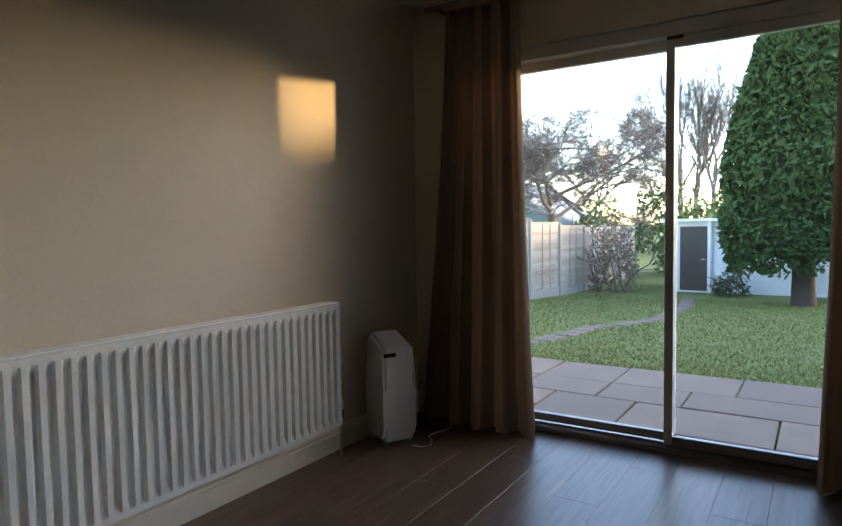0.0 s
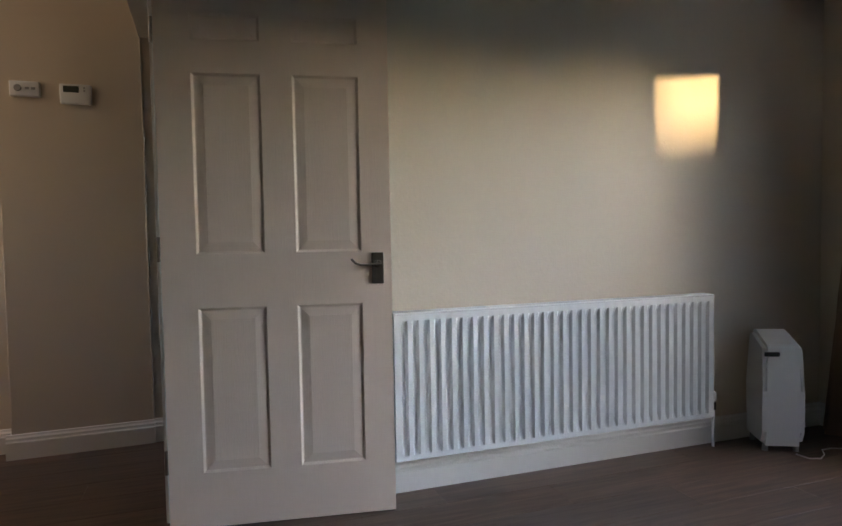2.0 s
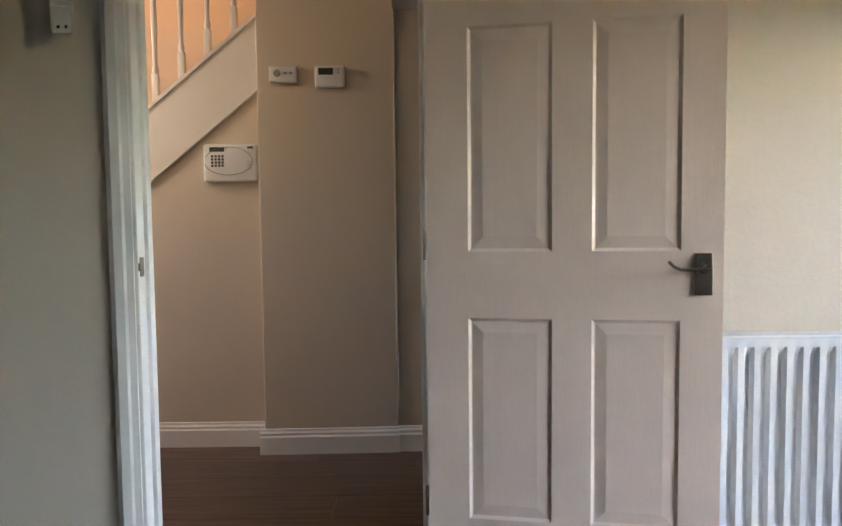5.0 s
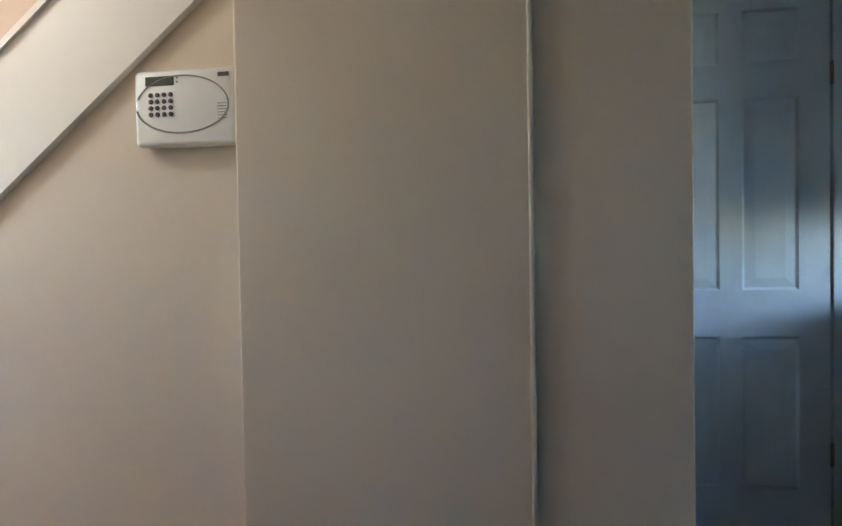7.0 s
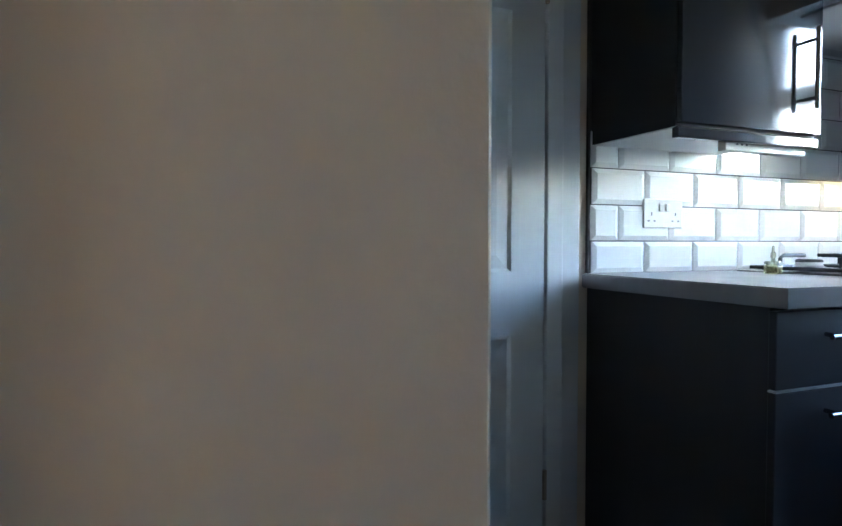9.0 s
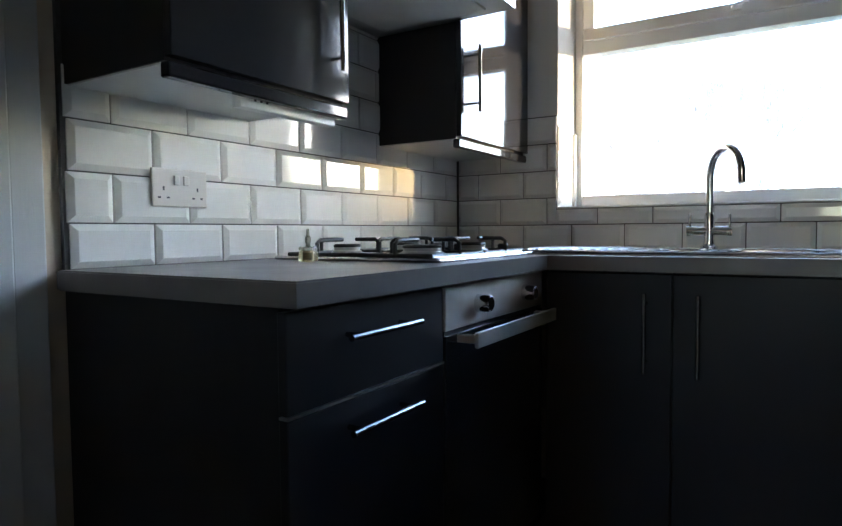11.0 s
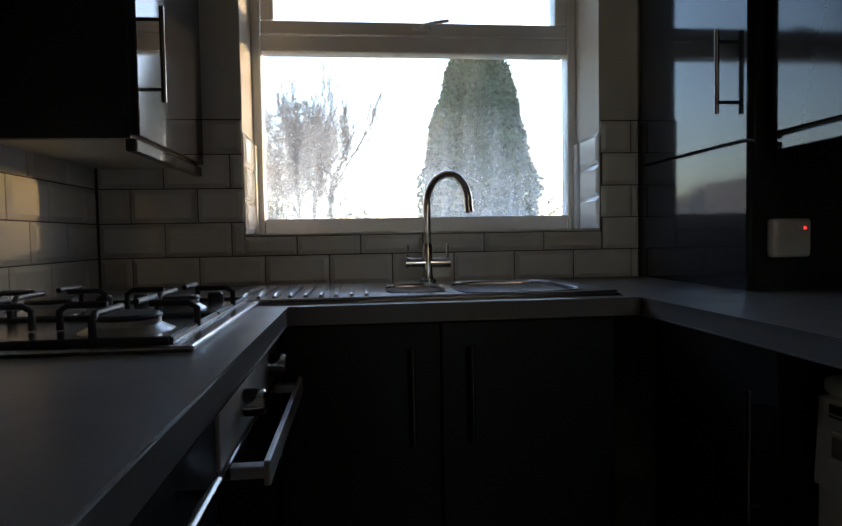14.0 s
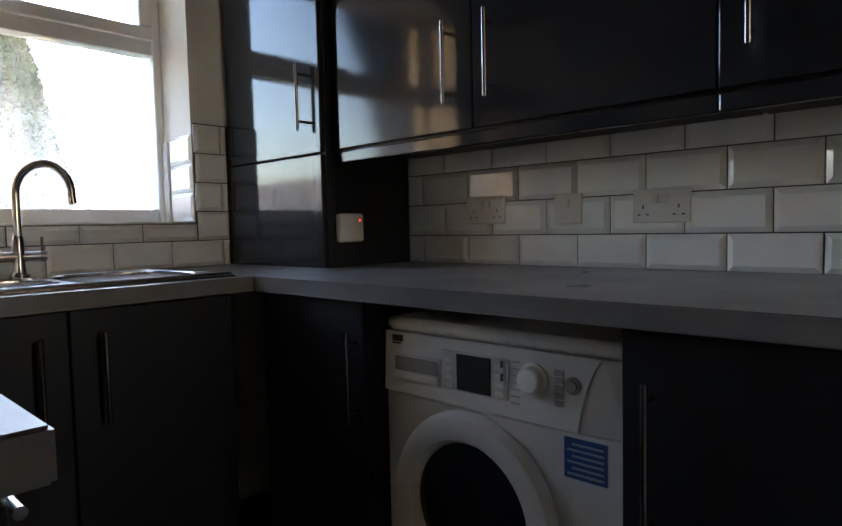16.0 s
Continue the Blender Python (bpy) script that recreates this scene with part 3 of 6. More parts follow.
# ---- curtains ----
def curtain(y0, y1, x, seed, label, flare=0.0, z1=2.30):
    rnd = random.Random(seed)
    bm = bmesh.new()
    n, rows = 90, 26
    waves = [(rnd.uniform(4.6, 5.4), rnd.uniform(0, 6), 0.042), (rnd.uniform(9, 12), rnd.uniform(0, 6), 0.012), (rnd.uniform(1.0, 1.6), rnd.uniform(0, 6), 0.016)]
    front, back = [], []
    for k in range(rows + 1):
        f = k / rows
        z = 0.002 + f * (z1 - 0.002)
        row, brow = [], []
        for i in range(n + 1):
            u = i / n
            y = y0 + (y1 - y0) * u + (flare * (1 - f) ** 1.2) * (u - 0.3) + 0.010 * math.sin(3 * f + 9 * u)
            amp = 0.55 + 0.45 * (1 - f)
            off = sum(a * amp * math.copysign(abs(math.sin(q)) ** 0.7, math.sin(q)) for w, p, a in waves for q in [w * 2 * math.pi * u + p + 0.5 * f * math.sin(w)])
            off += 0.006 * noise.noise((u * 9, f * 14, seed)) * (1.5 if f < 0.35 else 0.7)
            row.append(bm.verts.new((x + off, y, z)))
            brow.append(bm.verts.new((x + off + 0.004, y, z)))
        front.append(row)
        back.append(brow)
    for g in (front, back):
        for k in range(rows):
            for i in range(n):
                bm.faces.new((g[k][i], g[k][i + 1], g[k + 1][i + 1], g[k + 1][i]))
    for i in range(n):
        bm.faces.new((front[0][i], front[0][i + 1], back[0][i + 1], back[0][i]))
        bm.faces.new((front[-1][i], front[-1][i + 1], back[-1][i + 1], back[-1][i]))
    for k in range(rows):
        for e in (0, n):
            bm.faces.new((front[k][e], front[k + 1][e], back[k + 1][e], back[k][e]))
    c = thing("curtain", (x, (y0 + y1) / 2, 0), label, "curtain", "patio curtains")
    part("cloth", bm, M_CURTAIN, c, "", True)
    part("heading_tape", B(x - 0.03, y0 + 0.02, z1 - 0.001, x + 0.03, y1 - 0.02, z1 + 0.03, bev=0.006), M_CURTAIN, c)


curtain(1.83, 2.28, XP - 0.165, 3, "long brown lined curtain drawn back beside the patio doors", 0.28)
curtain(-0.12, 0.455, XP - 0.165, 7, "long brown curtain drawn back at the far side of the glass", 0.05)
pole = thing("curtain_pole", (XP - 0.165, 1.0, 2.3), "dark curtain pole over the patio doors", "curtain pole")
part("rod", rod(bmesh.new(), (XP - 0.165, -0.5, 2.345), (XP - 0.165, 2.40, 2.345), 0.014), M_BRASS, pole)
for y in (-0.42, 2.33):
    part("bracket", rod(bmesh.new(), (XP - 0.165, y, 2.345), (XP - 0.058, y, 2.345), 0.009), M_BRASS, pole)

# ---- radiator ----
RX0, RX1, RZ0, RZ1, RY = 0.70, 2.322, 0.162, 0.763, 2.457
rad = thing("radiator", ((RX0 + RX1) / 2, RY + 0.04, RZ0), "long white convector radiator with upright flutes below the bare wall", "radiator")
pitch = 0.0482
nfl = int((RX1 - RX0 - 0.02) / pitch)
start = (RX1 + RX0 - nfl * pitch) / 2
prof = [(RX0, 0.0)]
for k in range(nfl):
    x = start + k * pitch
    prof += [(x + 0.008, 0.0), (x + 0.017, 0.0140), (x + 0.029, 0.0140), (x + 0.038, 0.0)]
prof.append((RX1, 0.0))
zlev = [(RZ0, 0.0), (RZ0 + 0.022, 0.0), (RZ0 + 0.05, 1.0), (RZ1 - 0.055, 1.0), (RZ1 - 0.028, 0.0), (RZ1, 0.0)]
bm = bmesh.new()
rows = [[bm.verts.new((x, RY + d * s, z)) for x, d in prof] for z, s in zlev]
for r0, r1 in zip(rows, rows[1:]):
    for i in range(len(prof) - 1):
        bm.faces.new((r0[i], r0[i + 1], r1[i + 1], r1[i]))
part("front_panel", bm, M_RAD, rad, "", True)
part("back_panel", B(RX0, RY + 0.062, RZ0, RX1, RY + 0.070, RZ1 - 0.02, bev=0.002), M_RAD, rad)
part("top_grille", B(RX0 - 0.004, RY - 0.002, RZ1 - 0.004, RX1 + 0.004, RY + 0.074, RZ1 + 0.006, bev=0.004), M_RAD, rad)
for x0, x1 in ((RX0 - 0.005, RX0), (RX1, RX1 + 0.005)):
    part("end_panel", B(x0, RY, RZ0, x1, RY + 0.072, RZ1, bev=0.002), M_RAD, rad)
bm = rod(bmesh.new(), (RX1 + 0.005, RY + 0.035, RZ0 + 0.045), (RX1 + 0.035, RY + 0.035, RZ0 + 0.045), 0.010)
rod(bm, (RX1 + 0.035, RY + 0.035, RZ0 + 0.025), (RX1 + 0.035, RY + 0.035, RZ0 + 0.068), 0.013)
valve = part("valve", bm, M_BLACKPL, rad, "dark valve body", True)
part("valve_cap", lathe(bmesh.new(), (RX1 + 0.035, RY + 0.035, RZ0 + 0.068), [(0.015, 0), (0.017, 0.01), (0.015, 0.04), (0.010, 0.047)], 16), M_PLASTIC, valve, "white valve cap", True)
part("pipe", rod(bmesh.new(), (RX1 + 0.035, RY + 0.035, 0.0), (RX1 + 0.035, RY + 0.035, RZ0 + 0.03), 0.0075), M_RAD, rad, "", True)
for x in (RX0 + 0.15, RX1 - 0.15):
    part("wall_bracket", B(x, RY + 0.071, RZ0 + 0.05, x + 0.03, YW, RZ1 - 0.06), M_RAD, rad)

# ---- dehumidifier ----
HX, HY = 2.645, 2.395
dehum = thing("dehumidifier", (HX, HY, 0), "white portable dehumidifier on the floor in the corner", "dehumidifier", turn=0)
HR = Matrix.Translation((HX, HY, 0)) @ Matrix.Rotation(radians(-28), 4, "Z") @ Matrix.Diagonal((1, 0.80, 1, 1))


def dpart(name, bm, m, label="", smooth=False, parent=None):
    bm.transform(HR)
    return part(name, bm, m, parent or dehum, label, smooth)


bm = prism(bmesh.new(), [(-0.130, 0.030), (0.128, 0.030), (0.130, 0.30), (0.122, 0.545), (0.100, 0.572), (0.070, 0.576), (-0.118, 0.522), (-0.136, 0.500), (-0.143, 0.30), (-0.140, 0.10)], -0.095, 0.095, axis="x")
bmesh.ops.bevel(bm, geom=[e for e in bm.edges if abs(e.verts[0].co.x - e.verts[1].co.x) < 1e-5], offset=0.020, segments=4, affect="EDGES", clamp_overlap=True)
for v in bm.verts:
    f = max(0.0, (v.co.z - 0.25) / 0.32)
    v.co.x *= 1 - 0.10 * f * f
body = dpart("body", bm, M_PLASTIC, "rounded white casing with a sloping top", True)
dpart("display", B(-0.086, -0.144, 0.468, -0.018, -0.132, 0.489, bev=0.003), M_BLACKPL, "small dark display strip")
tank = dpart("water_tank", B(0.088, -0.085, 0.05, 0.101, 0.105, 0.285, bev=0.006, seg=3), M_PLASTIC, "white water tank cover", True)
dpart("tank_grip", B(0.1005, -0.070, 0.236, 0.1035, -0.052, 0.256, bev=0.001), M_BLACKPL, "", False, tank)
dpart("level_window", B(0.1005, 0.000, 0.13, 0.1025, 0.014, 0.25, bev=0.001), M_GREYPL, "", False, tank)
gr = dpart("grille", B(0.078, -0.068, 0.305, 0.0945, 0.095, 0.500, bev=0.003), M_GREYPL, "shaded grey air grille")
for k in range(10):
    dpart("slat", B(0.0935, -0.062, 0.312 + k * 0.0187, 0.0965, 0.090, 0.3165 + k * 0.0187), M_GREYPL, "", False, gr)
for a in (-0.07, 0.07):
    for b in (-0.10, 0.10):
        dpart("foot", rod(bmesh.new(), (a, b, 0.0), (a, b, 0.035), 0.014, 12), M_GREYPL)
bm = tube(bmesh.new(), [(HX - 0.03, HY - 0.15, 0.008), (HX - 0.02, HY - 0.21, 0.006), (HX + 0.03, HY - 0.23, 0.006), (HX + 0.09, HY - 0.20, 0.006), (HX + 0.14, HY - 0.15, 0.006), (HX + 0.20, HY - 0.15, 0.006), (HX + 0.26, HY - 0.18, 0.006), (HX + 0.36, HY - 0.17, 0.006)], 0.0035, 6)
part("power_cord", bm, M_PLASTIC, dehum, "thin white cable lying on the floor", True)

# small wall box on the wall beside the doorway
wb = thing("wall_box", (-1.23, YW, 1.70), "small white wall box with two dark holes", "wall box")
part("back_box", B(-1.268, YW - 0.030, 1.69, -1.215, YW, 1.83, bev=0.004), M_PLASTIC, wb)
part("cover", B(-1.258, YW - 0.040, 1.678, -1.200, YW - 0.030, 1.76, bev=0.004), M_PLASTIC, wb)
for dx in (-1.238, -1.215):
    part("hole", rod(bmesh.new(), (dx, YW - 0.0408, 1.698), (dx, YW - 0.039, 1.698), 0.005, 10), M_INK, wb)

# ---- hall ----
stairs = thing("staircase", (-1.5, Y_AL, 0), "closed-string staircase with white painted string and balusters", "staircase", kind="structure")
bm = bmesh.new()
X0, X1 = -3.1, -0.93
prism(bm, [(X0, string_z(X0) - 0.345), (X1, string_z(X1) - 0.345), (X1, string_z(X1)), (X0, string_z(X0))], Y_AL - 0.022, Y_AL + 0.045)
part("string", bm, M_GLOSS, stairs, "white painted string board")
bm = bmesh.new()
prism(bm, [(X0, string_z(X0)), (X1, string_z(X1)), (X1, string_z(X1) + 0.022), (X0, string_z(X0) + 0.022)], Y_AL - 0.032, Y_AL + 0.05)
part("string_capping", bm, M_GLOSS, stairs)
bm = bmesh.new()
prism(bm, [(X0, string_z(X0) + 0.90), (X1, string_z(X1) + 0.90), (X1, string_z(X1) + 0.95), (X0, string_z(X0) + 0.95)], Y_AL - 0.025, Y_AL + 0.045)
part("handrail", bm, M_GLOSS, stairs)
k = 0
x = -1.475
while x < -0.95:
    z0 = string_z(x)
    bm = bmesh.new()
    box(bm, x - 0.016, Y_AL - 0.005, z0, x + 0.016, Y_AL + 0.027, z0 + 0.16, bev=0.002)
    lathe(bm, (x, Y_AL + 0.011, z0 + 0.16), [(0.012, 0), (0.017, 0.02), (0.011, 0.05), (0.015, 0.20), (0.016, 0.30), (0.011, 0.45), (0.017, 0.52), (0.012, 0.55)], 10)
    box(bm, x - 0.016, Y_AL - 0.005, z0 + 0.71, x + 0.016, Y_AL + 0.027, z0 + 0.90, bev=0.002)
    part("baluster", bm, M_GLOSS, stairs, "", True)
    x += 0.131
for k in range(11):
    xs = -1.62 - 0.225 * 4 + k * 0.225
    zs = string_z(xs) - 0.16
    part("tread", B(xs, Y_AL + 0.046, zs, xs + 0.25, 4.655, zs + 0.03, bev=0.004), M_HALL, stairs)
    part("riser", B(xs + 0.225, Y_AL + 0.046, zs + 0.03, xs + 0.245, 4.655, zs + 0.185), M_HALL, stairs)

alarm = thing("alarm_keypad", (-1.12, Y_AL, 1.34), "white burglar alarm keypad mounted on the wall under the stairs", "alarm keypad")
AX0, AX1, AZ0, AZ1, AY = -1.236, -0.978, 1.334, 1.517, Y_AL - 0.042
part("casing", B(AX0, AY, AZ0, AX1, Y_AL, AZ1, bev=0.012, seg=3), M_PLASTIC, alarm, "", True)
part("lcd_display", B(AX0 + 0.032, AY - 0.002, AZ1 - 0.038, AX0 + 0.105, AY + 0.002, AZ1 - 0.016, bev=0.001), M_LCD, alarm, "dark display window")
for r in range(4):
    for c in range(4):
        bm = lathe(bmesh.new(), (AX0 + 0.045 + c * 0.0172, AY, AZ1 - 0.060 - r * 0.0155), [(0.0058, 0.001), (0.0058, -0.002), (0.0045, -0.003)], 10, "y")
        part("key", bm, M_INK, alarm)


def arc(a0, a1, cx, cz, rx, rz):
    return [(cx + rx * math.cos(radians(a0 + (a1 - a0) * i / 24)), AY - 0.0005, cz + rz * math.sin(radians(a0 + (a1 - a0) * i / 24))) for i in range(25)]


part("trim_arc", tube(bmesh.new(), arc(-172, 12, AX0 + 0.125, AZ0 + 0.095, 0.118, 0.064), 0.0022, 6), M_GREYPL, alarm, "curved grey trim line", True)
part("trim_arc", tube(bmesh.new(), arc(165, 12, AX0 + 0.125, AZ0 + 0.095, 0.118, 0.072), 0.0018, 6), M_GREYPL, alarm, "", True)
for k in range(6):
    part("speaker_slot", B(AX1 - 0.042, AY - 0.001, AZ0 + 0.060 + k * 0.007, AX1 - 0.020, AY + 0.001, AZ0 + 0.0625 + k * 0.007), M_GREYPL, alarm)
part("badge", B(AX1 - 0.040, AY - 0.001, AZ1 - 0.024, AX1 - 0.012, AY + 0.001, AZ1 - 0.014), M_INK, alarm)
for k in range(2):
    part("status_light", rod(bmesh.new(), (AX0 + 0.114, AY - 0.001, AZ1 - 0.021 - k * 0.010), (AX0 + 0.114, AY + 0.001, AZ1 - 0.021 - k * 0.010), 0.002, 8), M_INK, alarm)

ctl = thing("heating_control", (-0.82, Y_TH, 1.83), "white heating programmer on the hall wall", "heating control")
part("casing", B(-0.884, Y_TH - 0.028, 1.792, -0.752, Y_TH, 1.868, bev=0.008, seg=3), M_PLASTIC, ctl, "", True)
part("dial", lathe(bmesh.new(), (-0.846, Y_TH - 0.028, 1.832), [(0.017, 0.001), (0.017, -0.003), (0.014, -0.005)], 18, "y"), M_GREYPL, ctl)
for k in range(2):
    part("switch", B(-0.815 + k * 0.026, Y_TH - 0.031, 1.826, -0.797 + k * 0.026, Y_TH - 0.027, 1.838, bev=0.001), M_GREYPL, ctl)
th = thing("thermostat", (-0.6, Y_TH, 1.82), "white room thermostat with dark display on the hall wall", "thermostat")
part("casing", B(-0.668, Y_TH - 0.030, 1.765, -0.525, Y_TH, 1.866, bev=0.010, seg=3), M_PLASTIC, th, "", True)
part("display", B(-0.650, Y_TH - 0.032, 1.822, -0.580, Y_TH - 0.028, 1.854, bev=0.001), M_LCD, th, "dark display")
for k in range(2):
    part("button", rod(bmesh.new(), (-0.556, Y_TH - 0.033, 1.832 + k * 0.014), (-0.556, Y_TH - 0.028, 1.832 + k * 0.014), 0.005, 10), M_GREYPL, th)

# ---- kitchen: worktop ----
YF, XF, YR = 4.074, 1.905, 3.300          # fronts of the worktop runs
XL, XR = 0.892, 0.16                      # where the hob run and the washing-machine run begin
bm = bmesh.new()
prism(bm, [(XL, YF), (XF, YF), (XF, YR), (XR, YR), (XR, YP - 0.006), (XW + 0.006, YP - 0.006), (XW + 0.006, YH + 0.006), (XL, YH + 0.006)], WT - 0.040, WT, axis="z")
bmesh.ops.bevel(bm, geom=[e for e in bm.edges if abs(e.verts[0].co.z - e.verts[1].co.z) < 1e-5], offset=0.003, segments=2, affect="EDGES")
solid("worktop", bm, M_WORKTOP, "mottled grey laminate worktop running round three kitchen walls", "worktop", "structure")


def bar_handle(parent, p0, p1, out, stand=0.032, r=0.0058):
    """A bar handle with two stems; out: the way it stands off."""
    p0, p1, o = Vector(p0), Vector(p1), Vector(out) * stand
    d = (p1 - p0).normalized()
    bm = rod(bmesh.new(), p0 + o, p1 + o, r, 12)
    for q in (p0 + d * 0.028, p1 - d * 0.028):
        rod(bm, q, q + o, 0.0045, 10)
    part("handle", bm, M_HANDLE, parent, "brushed steel bar handle", True)


def front(parent, name, a0, a1, z0, z1, plane, axis, out, material, t=0.018):
    """A cabinet front in a plane y (axis 'x') or x (axis 'y'), standing out by out*t."""
    lo, hi = sorted((plane, plane + out * t))
    b = B(a0, lo, z0, a1, hi, z1, bev=0.0025) if axis == "x" else B(lo, a0, z0, hi, a1, z1, bev=0.0025)
    return part(name, b, material, parent)


# drawer unit beside the oven
UF = YF + 0.045
du = thing("drawer_unit", (1.17, 4.4, 0), "black drawer unit with two drawers under the worktop end", "drawer unit")
part("end_panel", B(XL + 0.012, UF + 0.001, 0.0, XL + 0.030, YH, WT - 0.041, bev=0.0015), M_BASE, du)
part("carcass", B(XL + 0.031, UF, 0.15, 1.360, YH, WT - 0.041), M_BASE, du)
d1 = front(du, "drawer", XL + 0.005, 1.359, 0.7035, 0.858, UF, "x", -1, M_BASE)
bar_handle(d1, (1.010, UF - 0.018, 0.807), (1.222, UF - 0.018, 0.807), (0, -1, 0))
d2 = front(du, "drawer", XL + 0.005, 1.359, 0.155, 0.698, UF, "x", -1, M_BASE)
bar_handle(d2, (1.012, UF - 0.018, 0.652), (1.224, UF - 0.018, 0.652), (0, -1, 0))
part("drawer_edge", B(XL + 0.005, UF - 0.0195, 0.6985, 1.359, UF - 0.001, 0.7025), M_STEEL, du, "thin pale edge strip")
part("plinth", B(XL + 0.031, UF + 0.05, 0.0, 1.93, UF + 0.066, 0.149), M_BASE, du)

# oven
OX0, OX1 = 1.363, 1.925
oven = thing("oven", (1.67, 4.4, 0.15), "built-in oven with brushed steel control panel and black glass door", "oven")
part("body", B(OX0 + 0.002, UF + 0.004, 0.15, OX1, YH - 0.05, WT - 0.045), M_BLACKPL, oven)
ctrl = part("control_panel", B(OX0, UF - 0.022, 0.764, OX1, UF + 0.002, 0.860, bev=0.003), M_PANEL, oven, "smudged brushed steel control panel")
for kx in (1.514, 1.79):
    bm = lathe(bmesh.new(), (kx, UF - 0.022, 0.810), [(0.021, 0), (0.020, -0.018), (0.018, -0.032), (0.016, -0.034)], 24, "y")
    part("knob", bm, M_CHROME, ctrl, "round metal knob", True)
od = part("oven_door", B(OX0, UF - 0.022, 0.155, OX1, UF + 0.002, 0.754, bev=0.003), M_UNIT, oven, "black glass oven door")
bm = B(OX0 + 0.045, UF - 0.075, 0.726, OX1 - 0.03, UF - 0.066, 0.760, bev=0.002)
for kx in (OX0 + 0.047, OX1 - 0.065):
    box(bm, kx, UF - 0.066, 0.735, kx + 0.02, UF - 0.022, 0.752, bev=0.002)
part("door_handle", bm, M_PANEL, od, "flat steel oven handle")
part("frame_strip", B(OX0, UF - 0.018, 0.7545, OX1, UF, 0.7635), M_BLACKPL, oven)

# sink base unit: two black doors
SF = XF + 0.045
sb = thing("sink_unit", (2.2, 3.7, 0), "black double-door base unit under the sink", "base unit")
part("carcass", B(SF, YR + 0.05, 0.15, XW, UF - 0.025, WT - 0.041), M_BASE, sb)
for a0, a1, hy in ((3.352, 3.745, 3.683), (3.749, 4.085, 3.812)):
    dd = front(sb, "door", a0, a1, 0.155, 0.860, SF, "y", -1, M_BASE)
    bar_handle(dd, (SF - 0.018, hy, 0.60), (SF - 0.018, hy, 0.81), (-1, 0, 0))
part("plinth", B(SF + 0.05, YR, 0, SF + 0.066, UF + 0.05, 0.149), M_BASE, sb)

# base unit in the corner right of the sink
RF = YR - 0.045
rb = thing("corner_base_unit", (1.7, 3.0, 0), "black base unit with tall bar handle beside the washing machine", "base unit")
part("carcass", B(1.496, YP, 0.15, SF - 0.02, RF, WT - 0.041), M_BASE, rb)
dd = front(rb, "door", 1.498, 1.885, 0.155, 0.860, RF, "x", 1, M_BASE)
bar_handle(dd, (1.522, RF + 0.018, 0.575), (1.522, RF + 0.018, 0.792), (0, 1, 0))
part("plinth", B(1.496, RF - 0.066, 0, SF, RF - 0.05, 0.149), M_BASE, rb)

rc = thing("end_base_unit", (0.4, 3.0, 0), "black base unit with tall bar handle past the washing machine", "base unit")
part("carcass", B(XR + 0.02, YP, 0.15, 0.880, RF, WT - 0.041), M_BASE, rc)
dd = front(rc, "door", 0.46, 0.878, 0.155, 0.860, RF, "x", 1, M_BASE)
bar_handle(dd, (0.828, RF + 0.018, 0.53), (0.828, RF + 0.018, 0.785), (0, 1, 0))
dd = front(rc, "door", 0.182, 0.456, 0.155, 0.860, RF, "x", 1, M_BASE)
bar_handle(dd, (0.225, RF + 0.018, 0.53), (0.225, RF + 0.018, 0.785), (0, 1, 0))
part("plinth", B(XR + 0.02, RF - 0.066, 0, 0.880, RF - 0.05, 0.149), M_BASE, rc)

# ---- washing machine ----
WX0, WX1, WY1, WZ = 0.892, 1.486, 3.215, 0.822
wm = thing("washing_machine", (1.148, 3.0, 0), "white front-loading washing machine under the worktop", "washing machine")
part("cabinet", B(WX0, YP + 0.06, 0.012, WX1, WY1 - 0.022, WZ - 0.012, bev=0.010, seg=3), M_PLASTIC, wm, "", True)
part("lid", B(WX0, YP + 0.06, WZ - 0.030, WX1, WY1 - 0.004, WZ, bev=0.013, seg=4), M_PLASTIC, wm, "", True)
def on_face(z):
    return WY1 + 0.004 - 0.007 * (z - 0.66) / 0.134


def fascia_plate(outline, back):
    """A piece of the sloping control fascia; back: how far it lies behind the rest."""
    bm = prism(bmesh.new(), outline, WY1 - 0.03, WY1, axis="y")
    for v in bm.verts:
        if v.co.y > WY1 - 0.01:
            v.co.y = on_face(v.co.z) - back
    return bm


part("control_fascia", fascia_plate([(WX1 - 0.001, 0.652), (0.986, 0.652), (0.981, 0.69), (0.972, 0.73), (0.957, 0.765), (0.942, 0.789), (WX1 - 0.001, 0.789)], 0.0), M_PLASTIC, wm, "white control fascia with a curved end")
bm = fascia_plate([(0.985, 0.652), (WX0 + 0.004, 0.652), (WX0 + 0.004, 0.789), (0.941, 0.789), (0.956, 0.765), (0.971, 0.73), (0.980, 0.69)], 0.004)
for v in bm.verts:
    if v.co.y > WY1 - 0.01 and v.co.x < 0.91:
        v.co.y -= 0.012
part("fascia_end", bm, M_PLASTIC, wm, "set-back rounded end of the fascia")
tray = part("drawer_front", B(1.312, on_face(.72) - 0.004, 0.678, 1.455, on_face(.72) + 0.003, 0.742, bev=0.003), M_PLASTIC, wm)
